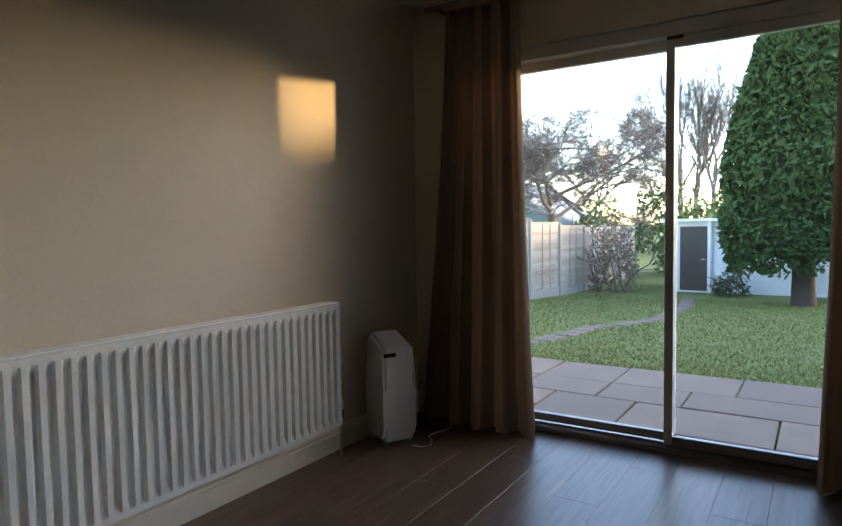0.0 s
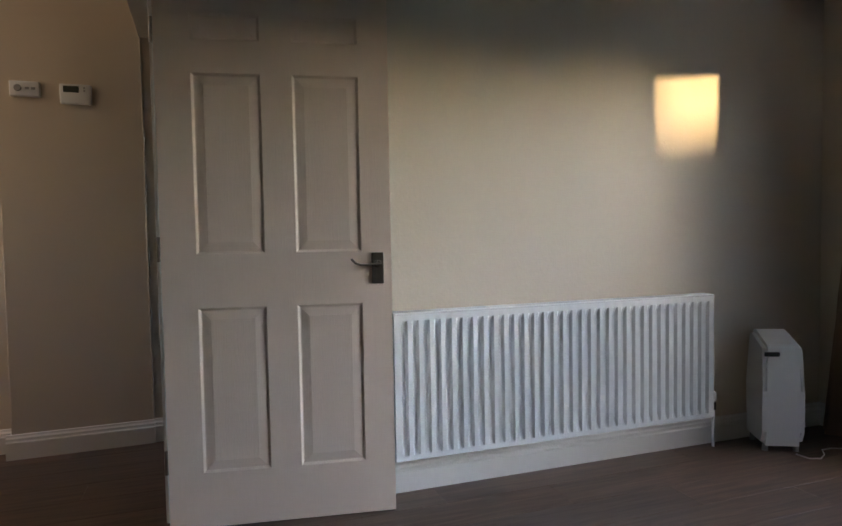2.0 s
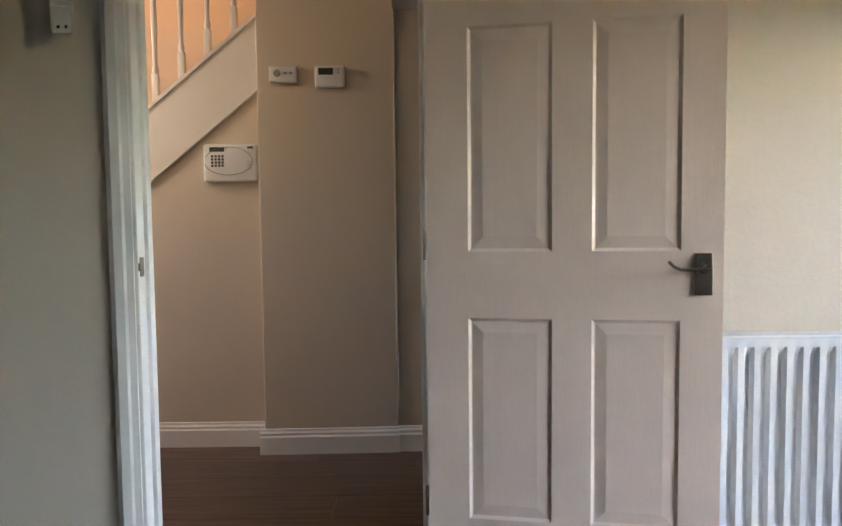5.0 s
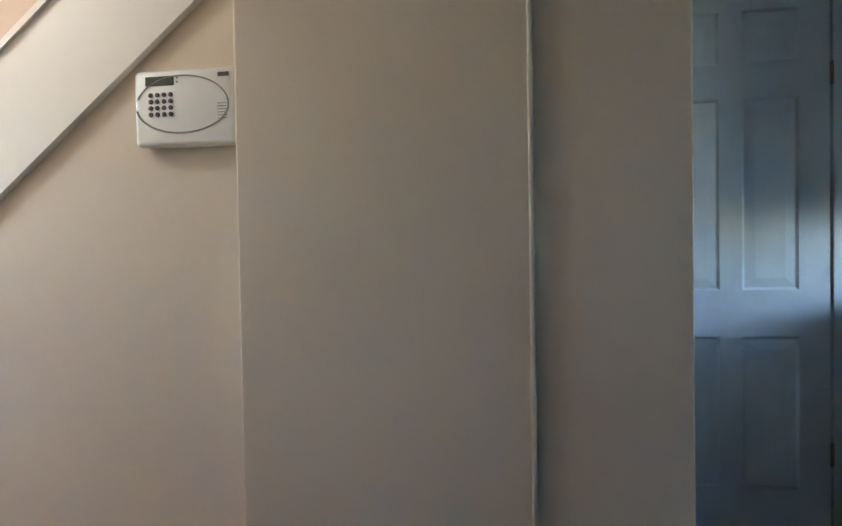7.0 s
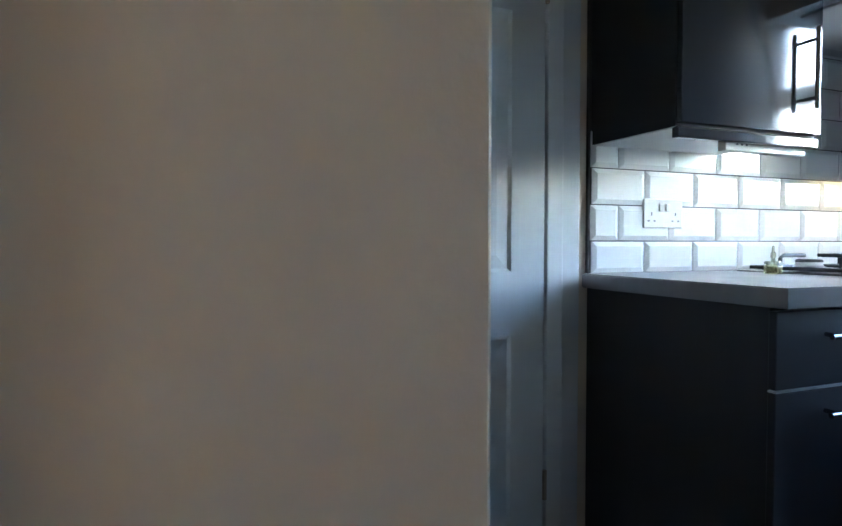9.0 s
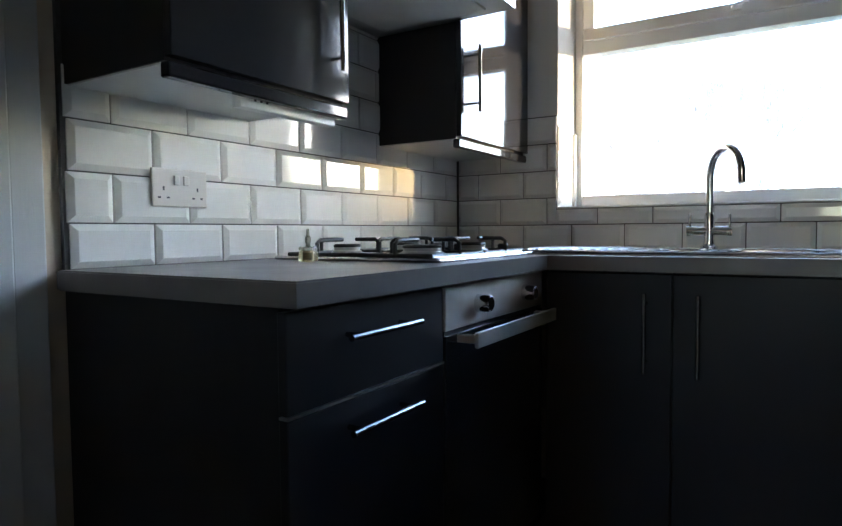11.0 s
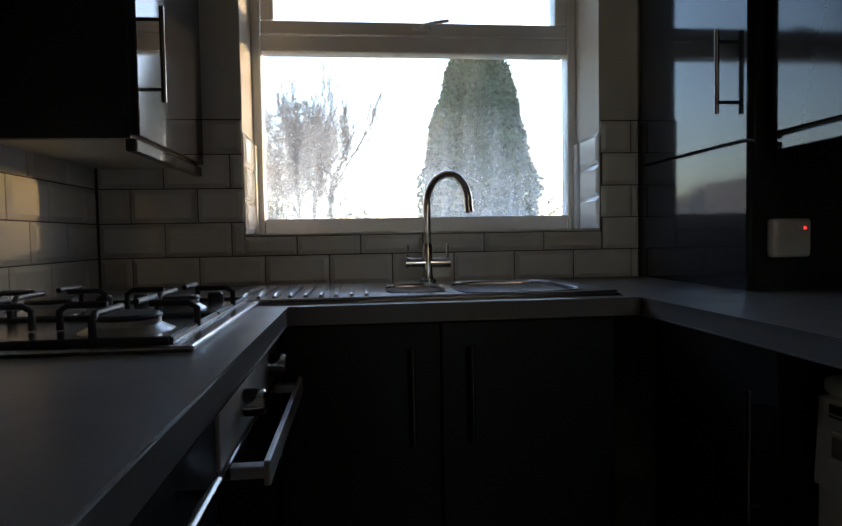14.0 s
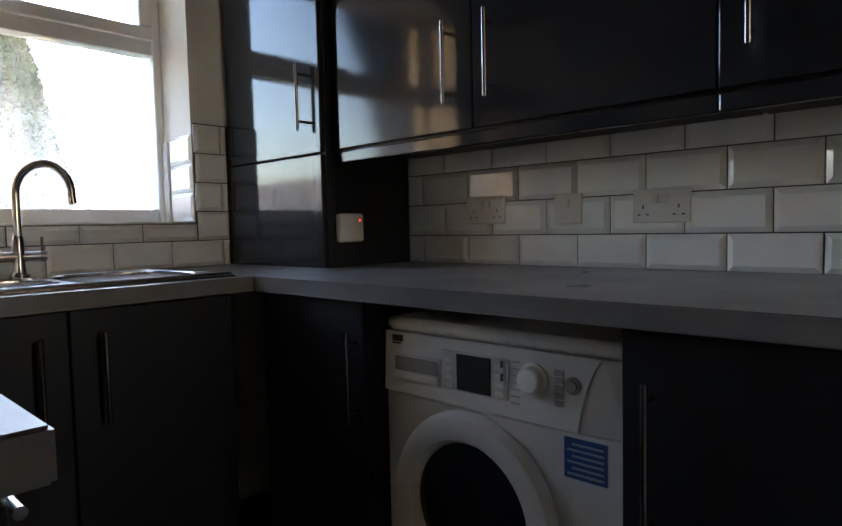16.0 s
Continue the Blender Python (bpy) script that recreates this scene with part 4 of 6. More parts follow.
# no hollow here: the grip's shadow is a flat grey plate
part("grip_recess", B(1.318, on_face(.72) + 0.001, 0.704, 1.449, on_face(.72) + 0.0045, 0.736, bev=0.001), M_GREYPL, tray, "grey plate with the grip's shadow in its colour")
part("grip_lip", B(1.316, on_face(.71), 0.684, 1.451, on_face(.71) + 0.010, 0.703, bev=0.004), M_PLASTIC, tray)
pn = part("display_panel", B(1.138, on_face(.72) - 0.003, 0.682, 1.306, on_face(.72) + 0.003, 0.766, bev=0.002), M_CARC, wm, "pale button panel")
part("display", B(1.178, on_face(.72), 0.686, 1.266, on_face(.72) + 0.005, 0.762, bev=0.001), M_LCD, pn, "dark display")
for bz in (0.692, 0.710, 0.728, 0.746):
    for bx in (1.158, 1.286):
        part("button", B(bx - 0.010, on_face(.72), bz - 0.004, bx + 0.010, on_face(.72) + 0.006, bz + 0.005, bev=0.0015), M_PLASTIC, pn)
for bz in (0.722, 0.748):
    part("marker", B(1.148, on_face(.72) + 0.002, bz, 1.152, on_face(.72) + 0.007, bz + 0.014), M_INK, pn)
bm = lathe(bmesh.new(), (1.078, on_face(.72), 0.736), [(0.031, 0), (0.031, 0.006), (0.026, 0.008), (0.024, 0.024), (0.020, 0.027)], 28, "y")
part("programme_dial", bm, M_PLASTIC, wm, "round white programme dial", True)
for k in range(7):
    part("print_line", B(1.110, on_face(.72) - 0.001, 0.684 + k * 0.013, 1.131, on_face(.72) + 0.0025, 0.680 + k * 0.014), M_BAR, wm)
    if k < 5:
        part("print_line", B(1.016, on_face(.72) - 0.001, 0.704 + k * 0.014, 1.034, on_face(.72) + 0.0025, 0.6935 + k * 0.014), M_BAR, wm)
bm = lathe(bmesh.new(), (0.996, on_face(.72), 0.736), [(0.016, 0), (0.016, 0.004), (0.011, 0.005), (0.010, 0.009)], 20, "y")
part("start_button", bm, M_GREYPL, wm, "", True)
part("badge", B(1.430, on_face(.79) - 0.002, 0.768, 1.462, on_face(.79) + 0.003, 0.782, bev=0.001), M_INK, wm)
part("badge", B(1.436, on_face(.79) - 0.002, 0.762, 1.462, on_face(.79) + 0.003, 0.765), M_INK, wm)
part("lower_front", B(WX0 + 0.001, WY1 - 0.03, 0.10, WX1 - 0.001, WY1 - 0.002, 0.649, bev=0.004), M_PLASTIC, wm)
bm = bmesh.new()
RC = (1.236, WY1 - 0.002, 0.432)
prof = [(0.210, 0.0), (0.210, 0.010), (0.200, 0.026), (0.178, 0.034), (0.155, 0.028), (0.146, 0.012), (0.140, 0.004)]
rings = []
for r, h in prof:
    rings.append([bm.verts.new((RC[0] + r * math.cos(2 * math.pi * k / 48), RC[1] + h, RC[2] + r * math.sin(2 * math.pi * k / 48))) for k in range(48)])
for q, w in zip(rings, rings[1:]):
    for k in range(48):
        bm.faces.new((q[k], q[(k + 1) % 48], w[(k + 1) % 48], w[k]))
port = part("door_ring", bm, M_PLASTIC, wm, "round white porthole ring", True)
bm = lathe(bmesh.new(), (RC[0], RC[1], RC[2]), [(0.143, 0.003), (0.141, 0.010), (0.10, 0.018), (0.05, 0.021), (0.01, 0.022)], 48, "y")
part("porthole_glass", bm, M_UNIT, port, "dark curved glass", True)
lab = part("energy_label", B(0.932, WY1 - 0.003, 0.565, 1.016, WY1 + 0.0005, 0.640), M_BLUELABEL, wm, "blue paper label")
for k in range(6):
    part("print_line", B(0.938, WY1, 0.572 + k * 0.011, 1.010 - 0.010 * (k % 2), WY1 + 0.001, 0.576 + k * 0.011), M_BAR, lab)
for fx in (WX0 + 0.06, WX1 - 0.06):
    for fy in (YP + 0.12, WY1 - 0.08):
        part("foot", rod(bmesh.new(), (fx, fy, 0), (fx, fy, 0.02), 0.02, 12), M_BLACKPL, wm)


# ---- wall cabinets ----
def wall_unit(name, x0, x1, yb, yf, z0, z1, out, label, doors, handles, pelmet=True, hz=(1.33, 1.54), end=True):
    """A wall cabinet between yb (wall) and yf (front); out: +1 or -1 along y."""
    u = thing(name, ((x0 + x1) / 2, yb, z0), label, "wall cabinet")
    lo, hi = sorted((yb, yf - out * 0.019))
    part("carcass", B(x0 + 0.001, lo, z0, x1 - 0.001, hi, z1, bev=0.001), M_BASE, u)
    part("underside", B(x0 + 0.006, lo + 0.006, z0 - 0.003, x1 - 0.006, hi - 0.004, z0), M_CARC if out < 0 else M_BASE, u, "board underside")
    for (a0, a1), hx in zip(doors, handles):
        d = front(u, "door", a0 + 0.0015, a1 - 0.0015, z0 + 0.006, z1, yf - out * 0.018, "x", out, M_UNIT)
        if hx is not None:
            bar_handle(d, (hx, yf, hz[0]), (hx, yf, hz[1]), (0, out, 0))
    if pelmet:
        p0, p1 = sorted((yf - out * 0.030, yf - out * 0.006))
        part("light_rail", B(x0, p0, z0 - (0.028 if out < 0 else 0.036), x1, p1, z0 - 0.001, bev=0.004), M_UNIT, u, "glossy light rail")
    return u


CZ = 1.264
wall_unit("hob_wall_cabinet", 0.912, 1.388, YH, 4.362, CZ, 2.18, -1, "charcoal gloss wall cabinet beside the cooker hood", [(0.912, 1.388)], [1.325], hz=(1.328, 1.530))
wall_unit("corner_wall_cabinet", 1.955, 2.505, YH, 4.372, CZ, 2.18, -1, "charcoal gloss wall cabinet between hood and window", [(1.955, 2.505)], [2.025], hz=(1.352, 1.560))
wall_unit("long_wall_cabinet", 0.831, 1.925, YP, 2.975, CZ, 2.18, 1, "charcoal gloss double wall cabinet over the sockets", [(0.831, 1.404), (1.405, 1.925)], [1.342, 1.472], hz=(1.333, 1.540))
wall_unit("end_wall_cabinet", 0.16, 0.8305, YP, 2.975, CZ, 2.18, 1, "charcoal gloss double wall cabinet next to the doorway", [(0.16, 0.495), (0.496, 0.8305)], [0.45, 0.771], hz=(1.333, 1.540))
# corner cabinet that stands on the worktop
tall = thing("boiler_cupboard", (2.24, 2.8, WT), "charcoal gloss corner cupboard standing on the worktop by the window", "cupboard")
part("side_panel", B(1.962, YP, WT, 1.980, 2.995, 2.18, bev=0.001), M_BASE, tall)
part("carcass", B(1.981, YP, WT, XW - 0.001, 2.992, 2.18), M_BASE, tall)
dd = front(tall, "door", 1.964, 2.505, 1.262, 2.18, 2.996, "x", 1, M_UNIT)
bar_handle(dd, (2.035, 3.014, 1.333), (2.035, 3.014, 1.535), (0, 1, 0))
front(tall, "lower_panel", 1.964, 2.505, WT + 0.001, 1.256, 2.996, "x", 1, M_UNIT)
fill = thing("filler_panel", (1.945, 2.8, CZ), "narrow black filler strip beside the corner cupboard", "filler panel")
part("strip", B(1.926, YP, CZ, 1.961, 2.955, 2.18), M_BASE, fill)

# small sensor on the cupboard side
sn = thing("alarm_sensor", (1.962, 2.92, 1.02), "white plug-in detector with a red light on the cupboard side", "detector")
part("casing", B(1.930, 2.874, 0.984, 1.962, 2.968, 1.074, bev=0.009, seg=3), M_PLASTIC, sn, "", True)
part("indicator", B(1.9285, 2.889, 1.049, 1.931, 2.895, 1.055, bev=0.001), M_RED, sn, "glowing red light")


# ---- sockets ----
def socket(x, z, y, out, label, wide=0.146):
    s = thing("wall_socket", (x, y, z), label, "socket", "kitchen sockets")
    f = y + out * 0.011
    lo, hi = sorted((y, f))
    part("plate", B(x - wide / 2, lo, z - 0.043, x + wide / 2, hi, z + 0.043, bev=0.003), M_SOCKET, s)
    gangs = (-0.036, 0.036) if wide > 0.1 else (0.0,)
    for g in gangs:
        if wide > 0.1:
            for dx, dz, w, h in ((0, -0.002, 0.004, 0.009), (-0.011, -0.022, 0.007, 0.004), (0.011, -0.022, 0.007, 0.004)):
                b0, b1 = sorted((f - out * 0.001, f + out * 0.0006))
                part("pin_hole", B(x + g * 1.25 + dx - w / 2, b0, z + dz - h / 2, x + g * 1.25 + dx + w / 2, b1, z + dz + h / 2), M_INK, s)
        b0, b1 = sorted((f, f + out * 0.005))
        sx = x + (g * 0.35 if wide > 0.1 else 0)
        part("rocker", B(sx - 0.007, b0, z + 0.006, sx + 0.007, b1, z + 0.028, bev=0.002), M_SOCKET, s)
    return s


socket(1.163, 1.077, YH - 0.006, -1, "white double socket on the tiles above the worktop")
socket(1.616, 1.074, YP + 0.006, 1, "white double socket on the tiled wall")
socket(1.328, 1.068, YP + 0.006, 1, "white single switched outlet on the tiled wall", 0.086)
socket(1.066, 1.067, YP + 0.006, 1, "white double socket on the tiled wall over the washing machine")
cs = thing("connection_box", (1.13, 4.42, CZ - 0.02), "white socket box fixed under the wall cabinet", "socket box")
part("box", B(1.09, 4.395, CZ - 0.045, 1.375, 4.420, CZ - 0.004, bev=0.003), M_PLASTIC, cs)
for k in range(3):
    part("pin_hole", B(1.125 + k * 0.016, 4.3942, CZ - 0.030, 1.131 + k * 0.016, 4.396, CZ - 0.022), M_INK, cs)

# ---- cooker hood ----
hood = thing("cooker_hood", (1.735, 4.5, 1.6), "grey metal visor cooker hood between the wall cabinets", "cooker hood")
bm = bmesh.new()
prism(bm, [(YH, 1.62), (4.19, 1.62), (4.19, 1.66), (4.36, 1.76), (YH, 1.76)], 1.392, 1.951, axis="x")
part("body", bm, M_STEEL, hood, "brushed metal hood body")
part("filter", B(1.44, 4.26, 1.612, 1.90, 4.62, 1.620, bev=0.002), M_CARC, hood, "pale grease filter")
part("lamp_cover", B(1.56, 4.21, 1.611, 1.79, 4.25, 1.620, bev=0.002), M_PLASTIC, hood)
for k in range(3):
    part("slide_switch", B(1.84 + k * 0.03, 4.184, 1.632, 1.86 + k * 0.03, 4.191, 1.645, bev=0.001), M_BLACKPL, hood)
hc = thing("hood_cabinet", (1.735, 4.5, 1.77), "charcoal cabinet over the cooker hood", "wall cabinet")
part("carcass", B(1.392, 4.391, 1.765, 1.951, YH, 2.18), M_BASE, hc)
front(hc, "door", 1.393, 1.950, 1.768, 2.18, 4.390, "x", -1, M_UNIT)

# ---- gas hob ----
GX0, GX1, GY0, GY1 = 1.405, 1.975, 4.135, 4.630
hob = thing("gas_hob", ((GX0 + GX1) / 2, (GY0 + GY1) / 2, WT), "stainless four-burner gas hob with black pan supports", "hob")
part("tray", B(GX0, GY0, WT, GX1, GY1, WT + 0.010, bev=0.005, seg=3), M_SINK, hob, "polished steel tray")
part("well", B(GX0 + 0.03, GY0 + 0.03, WT + 0.010, GX1 - 0.03, GY1 - 0.03, WT + 0.0125, bev=0.002), M_SINK, hob)
for bx, by, br in ((1.545, 4.265, 0.050), (1.825, 4.265, 0.036), (1.545, 4.500, 0.036), (1.825, 4.500, 0.044)):
    bn = part("burner", lathe(bmesh.new(), (bx, by, WT + 0.012), [(br * 1.35, 0), (br * 1.1, 0.006), (br * 0.95, 0.010), (br * 0.95, 0.018)], 28), M_STEEL, hob, "", True)
    part("burner_cap", lathe(bmesh.new(), (bx, by, WT + 0.030), [(br * 0.98, 0), (br, 0.004), (br * 0.9, 0.008)], 28), M_IRON, bn, "black burner cap", True)
    part("igniter", rod(bmesh.new(), (bx + br * 1.15, by, WT + 0.012), (bx + br * 1.15, by, WT + 0.03), 0.003, 8), M_PLASTIC, bn)
for sx0, sx1 in ((1.425, 1.685), (1.695, 1.955)):
    xm = (sx0 + sx1) / 2
    h0, h1 = WT + 0.014, WT + 0.050
    bm = bmesh.new()
    for a, b in (((sx0, GY0 + 0.035), (sx1, GY0 + 0.035)), ((sx0, GY1 - 0.035), (sx1, GY1 - 0.035)), ((sx0, GY0 + 0.035), (sx0, GY1 - 0.035)), ((sx1, GY0 + 0.035), (sx1, GY1 - 0.035))):
        tube(bm, [(*a, h0), (*b, h0)], 0.0055, 8)
    gs = part("pan_support", bm, M_IRON, hob, "black cast pan support", True)
    for by in (4.265, 4.500):
        for ax, ay in ((1, 0), (-1, 0), (0, 1), (0, -1)):
            e = Vector((xm + ax * (sx1 - xm), by + ay * 0.098, h0))
            i = Vector((xm + ax * 0.030, by + ay * 0.030, h1))
            o = Vector((e.x, e.y, h1 - 0.008))
            k1 = Vector((e.x - ax * 0.012, e.y - ay * 0.012, h1))
            part("finger", tube(bmesh.new(), [e, o, k1, i], 0.0052, 8), M_IRON, gs, "", True)
for k in range(4):
    kb = lathe(bmesh.new(), (1.940, 4.225 + 0.075 * k, WT + 0.0125), [(0.016, 0), (0.016, 0.016), (0.013, 0.020)], 18)
    part("control_knob", kb, M_BLACKPL, hob, "", True)

# ---- sink and tap ----
SX0, SX1, SY0, SY1 = 1.958, 2.440, 3.335, 4.240
sink = thing("sink", ((SX0 + SX1) / 2, (SY0 + SY1) / 2, WT), "stainless steel sink with one and a half bowls and ribbed drainer", "sink")
BOWLS = [(2.020, 2.365, 3.385, 3.675), (2.075, 2.330, 3.712, 3.852)]


def bowl_sink():
    xs = sorted({SX0, SX1, *[v for b in BOWLS for v in b[:2]]})
    ys = sorted({SY0, SY1, *[v for b in BOWLS for v in b[2:]]})
    bm = bmesh.new()
    z = WT + 0.008
    g = {(i, k): bm.verts.new((x, y, z)) for i, x in enumerate(xs) for k, y in enumerate(ys)}
    for i in range(len(xs) - 1):
        for k in range(len(ys) - 1):
            cx, cy = (xs[i] + xs[i + 1]) / 2, (ys[k] + ys[k + 1]) / 2
            if not any(b[0] < cx < b[1] and b[2] < cy < b[3] for b in BOWLS):
                bm.faces.new((g[i, k], g[i + 1, k], g[i + 1, k + 1], g[i, k + 1]))
    edge = [bm.verts.new(v) for v in ((SX0 - 0.012, SY0 - 0.012, WT), (SX1 + 0.012, SY0 - 0.012, WT), (SX1 + 0.012, SY1 + 0.012, WT), (SX0 - 0.012, SY1 + 0.012, WT))]
    top = [bm.verts.new(v) for v in ((SX0, SY0, z), (SX1, SY0, z), (SX1, SY1, z), (SX0, SY1, z))]
    for q in range(4):
        bm.faces.new((edge[q], edge[(q + 1) % 4], top[(q + 1) % 4], top[q]))
    return bm


part("surround", bowl_sink(), M_SINK, sink)
for x0, x1, y0, y1 in BOWLS:
    bm = bmesh.new()
    cx, cy, hx, hy = (x0 + x1) / 2, (y0 + y1) / 2, (x1 - x0) / 2, (y1 - y0) / 2
    rings = []
    for dz, sc, pw in ((0.009, 1.06, 5), (0.004, 1.0, 5), (-0.010, 0.985, 5), (-0.030, 0.96, 4)):
        ring = []
        for k in range(40):
            a = 2 * math.pi * k / 40
            c, s = math.cos(a), math.sin(a)
            ring.append(bm.verts.new((cx + hx * sc * math.copysign(abs(c) ** (2 / pw), c), cy + hy * sc * math.copysign(abs(s) ** (2 / pw), s), WT + 0.001 + dz)))
        rings.append(ring)
    for q, w in zip(rings, rings[1:]):
        for k in range(40):
            bm.faces.new((q[k], q[(k + 1) % 40], w[(k + 1) % 40], w[k]))
    bm.faces.new(rings[-1])
    bl = part("bowl", bm, M_SINK, sink, "", True)
    part("plug_hole", lathe(bmesh.new(), (cx, cy, WT - 0.028), [(0.03, 0), (0.03, 0.003), (0.02, 0.004)], 20), M_CHROME, bl, "", True)
for k in range(9):
    y = 3.905 + k * 0.035
    part("drainer_rib", tube(bmesh.new(), [(2.03, y, WT + 0.009), (2.05, y, WT + 0.012), (2.35, y, WT + 0.012), (2.37, y, WT + 0.009)], 0.005, 8), M_SINK, sink, "", True)
part("rim", tube(bmesh.new(), [(SX0, SY0, WT + 0.008), (SX0, SY1, WT + 0.008)], 0.005, 8), M_SINK, sink, "", True)

TX, TY = 2.403, 3.718
tap = thing("mixer_tap", (TX, TY, WT), "chrome mixer tap with a tall swan neck and two lever handles", "tap")
bm = lathe(bmesh.new(), (TX, TY, WT + 0.008), [(0.026, 0), (0.026, 0.008), (0.018, 0.014), (0.0155, 0.03), (0.0155, 0.105), (0.012, 0.115)], 24)
part("body", bm, M_CHROME, tap, "", True)
R = 0.082
DIRT = Vector((-0.80, -0.60, 0)).normalized()
pts = [Vector((TX, TY, WT + 0.11)), Vector((TX, TY, WT + 0.22))]
for k in range(21):
    a = math.pi * k / 20 * 1.03
    pts.append(Vector((TX, TY, WT + 0.235)) + DIRT * (R - R * math.cos(a)) + Vector((0, 0, R * math.sin(a))))
pts.append(pts[-1] + Vector((0, 0, -0.022)) + DIRT * 0.004)
part("spout", tube(bmesh.new(), pts, 0.0115, 16), M_CHROME, tap, "", True)
bm = rod(bmesh.new(), (TX, TY - 0.052, WT + 0.065), (TX, TY + 0.052, WT + 0.065), 0.014, 20)
part("cross_body", bm, M_CHROME, tap, "", True)
for s in (-1, 1):
    bm = rod(bmesh.new(), (TX, TY + s * 0.053, WT + 0.065), (TX, TY + s * 0.066, WT + 0.065), 0.016, 20)
    rod(bm, (TX, TY + s * 0.058, WT + 0.065), (TX, TY + s * 0.058, WT + 0.118), 0.0042, 12)
    part("lever", bm, M_CHROME, tap, "", True)

# ---- glass scent bottle ----
bt = thing("scent_bottle", (1.352, 4.470, WT), "small square glass bottle of yellow liquid on the worktop", "bottle")
M_BOTTLE = mat("bottle_glass", (0.75, 0.78, 0.62), 0.08, spec=0.8, grain=0.05)
M_LIQ = mat("yellow_liquid", (0.80, 0.78, 0.42), 0.05, spec=0.6, grain=0.05)
for m in (M_BOTTLE, M_LIQ):
    m.node_tree.nodes["Principled BSDF"].inputs["Transmission Weight"].default_value = 0.85
part("base", B(1.340, 4.452, WT, 1.376, 4.488, WT + 0.026, bev=0.005, seg=3), M_LIQ, bt, "yellow liquid in clear glass", True)
part("shoulder", B(1.341, 4.453, WT + 0.026, 1.375, 4.487, WT + 0.036, bev=0.004), M_BOTTLE, bt, "", True)
part("neck", lathe(bmesh.new(), (1.358, 4.470, WT + 0.036), [(0.006, 0), (0.005, 0.008), (0.007, 0.010), (0.007, 0.022), (0.004, 0.025), (0.003, 0.040), (0.001, 0.042)], 14), M_BOTTLE, bt, "clear stopper", True)

# ---- kitchen window ----
wy0, wy1, wz0, wz1 = WIN
FX0, FX1 = XW + 0.215, XW + 0.285
win = thing("window_1", (FX0, (wy0 + wy1) / 2, wz0), "white upvc kitchen window with steamed-up lower pane and a top-hung vent", "window", kind="structure")
part("window_frame", B(FX0, wy0, wz0, FX1, wy0 + 0.030, wz1, bev=0.004), M_UPVC, win)
part("window_frame", B(FX0, wy1 - 0.030, wz0, FX1, wy1, wz1, bev=0.004), M_UPVC, win)
part("window_frame", B(FX0, wy0 + 0.031, wz0, FX1, wy1 - 0.031, wz0 + 0.056, bev=0.004), M_UPVC, win)
part("window_frame", B(FX0, wy0 + 0.031, wz1 - 0.04, FX1, wy1 - 0.031, wz1, bev=0.004), M_UPVC, win)
part("transom", B(FX0, wy0 + 0.031, 1.676, FX1, wy1 - 0.031, 1.735, bev=0.004), M_UPVC, win)
vent = part("vent_sash", B(FX0 - 0.012, wy0 + 0.034, 1.728, FX1 - 0.01, wy1 - 0.034, 1.775, bev=0.005), M_UPVC, win)
for y0, y1 in ((wy0 + 0.034, wy0 + 0.078), (wy1 - 0.078, wy1 - 0.034)):
    part("sash_stile", B(FX0 - 0.012, y0, 1.776, FX1 - 0.01, y1, wz1 - 0.041, bev=0.005), M_UPVC, vent)
bm = B(FX0 - 0.024, 3.66, 1.745, FX0 - 0.012, 3.72, 1.762, bev=0.003)
tube(bm, [(FX0 - 0.026, 3.69, 1.755), (FX0 - 0.042, 3.685, 1.757), (FX0 - 0.046, 3.65, 1.764), (FX0 - 0.044, 3.60, 1.772)], 0.006, 8)
part("window_catch", bm, M_UPVC, vent, "white window catch", True)
pane = part("pane", B(FX0 + 0.02, wy0 + 0.028, wz0 + 0.052, FX0 + 0.026, wy1 - 0.028, 1.68), M_FOG, win, "steamed and dripping glass")
pane.visible_shadow = False
pane = part("pane", B(FX0 + 0.02, wy0 + 0.076, 1.770, FX0 + 0.026, wy1 - 0.076, wz1 - 0.038), M_GLASS, win)
pane.visible_shadow = False
rnd = random.Random(11)
verts, faces = [], []
for k in range(1600):
    y = rnd.uniform(wy0 + 0.04, wy1 - 0.04)
    z = wz0 + 0.062 + min(0.5, rnd.expovariate(10))
    r = rnd.uniform(0.0008, 0.0026)
    n = len(verts)
    for c, d, e in ((-0.6, 0, 0), (0, 1, 0), (0, 0, 1.3), (0, -1, 0), (0, 0, -1.5)):
        verts.append((-0.0005 + 0.02 + c * r, y + d * r - (wy0 + wy1) / 2, z + e * r - wz0))
    faces += [(n, n + 1, n + 2), (n, n + 2, n + 3), (n, n + 3, n + 4), (n, n + 4, n + 1)]
me = bpy.data.meshes.new("water_drops")
me.from_pydata(verts, [], faces)
me.materials.append(M_DROP)
drops = new("water_drops", me)
drops.parent = win
drops["label"] = "beads of condensation"
tagged(drops, kind="stuff")
part("window_sill", B(XW - 0.004, wy0 + 0.002, wz0 - 0.001, FX0, wy1 - 0.002, wz0 + 0.006, bev=0.002), M_TILE, win)
for y0, y1 in ((wy0, wy0 + 0.012), (wy1 - 0.012, wy1)):
    part("reveal_trim", B(FX0 - 0.035, y0, wz0 + 0.006, FX0 - 0.001, y1, 1.36, bev=0.003), M_UPVC, win)

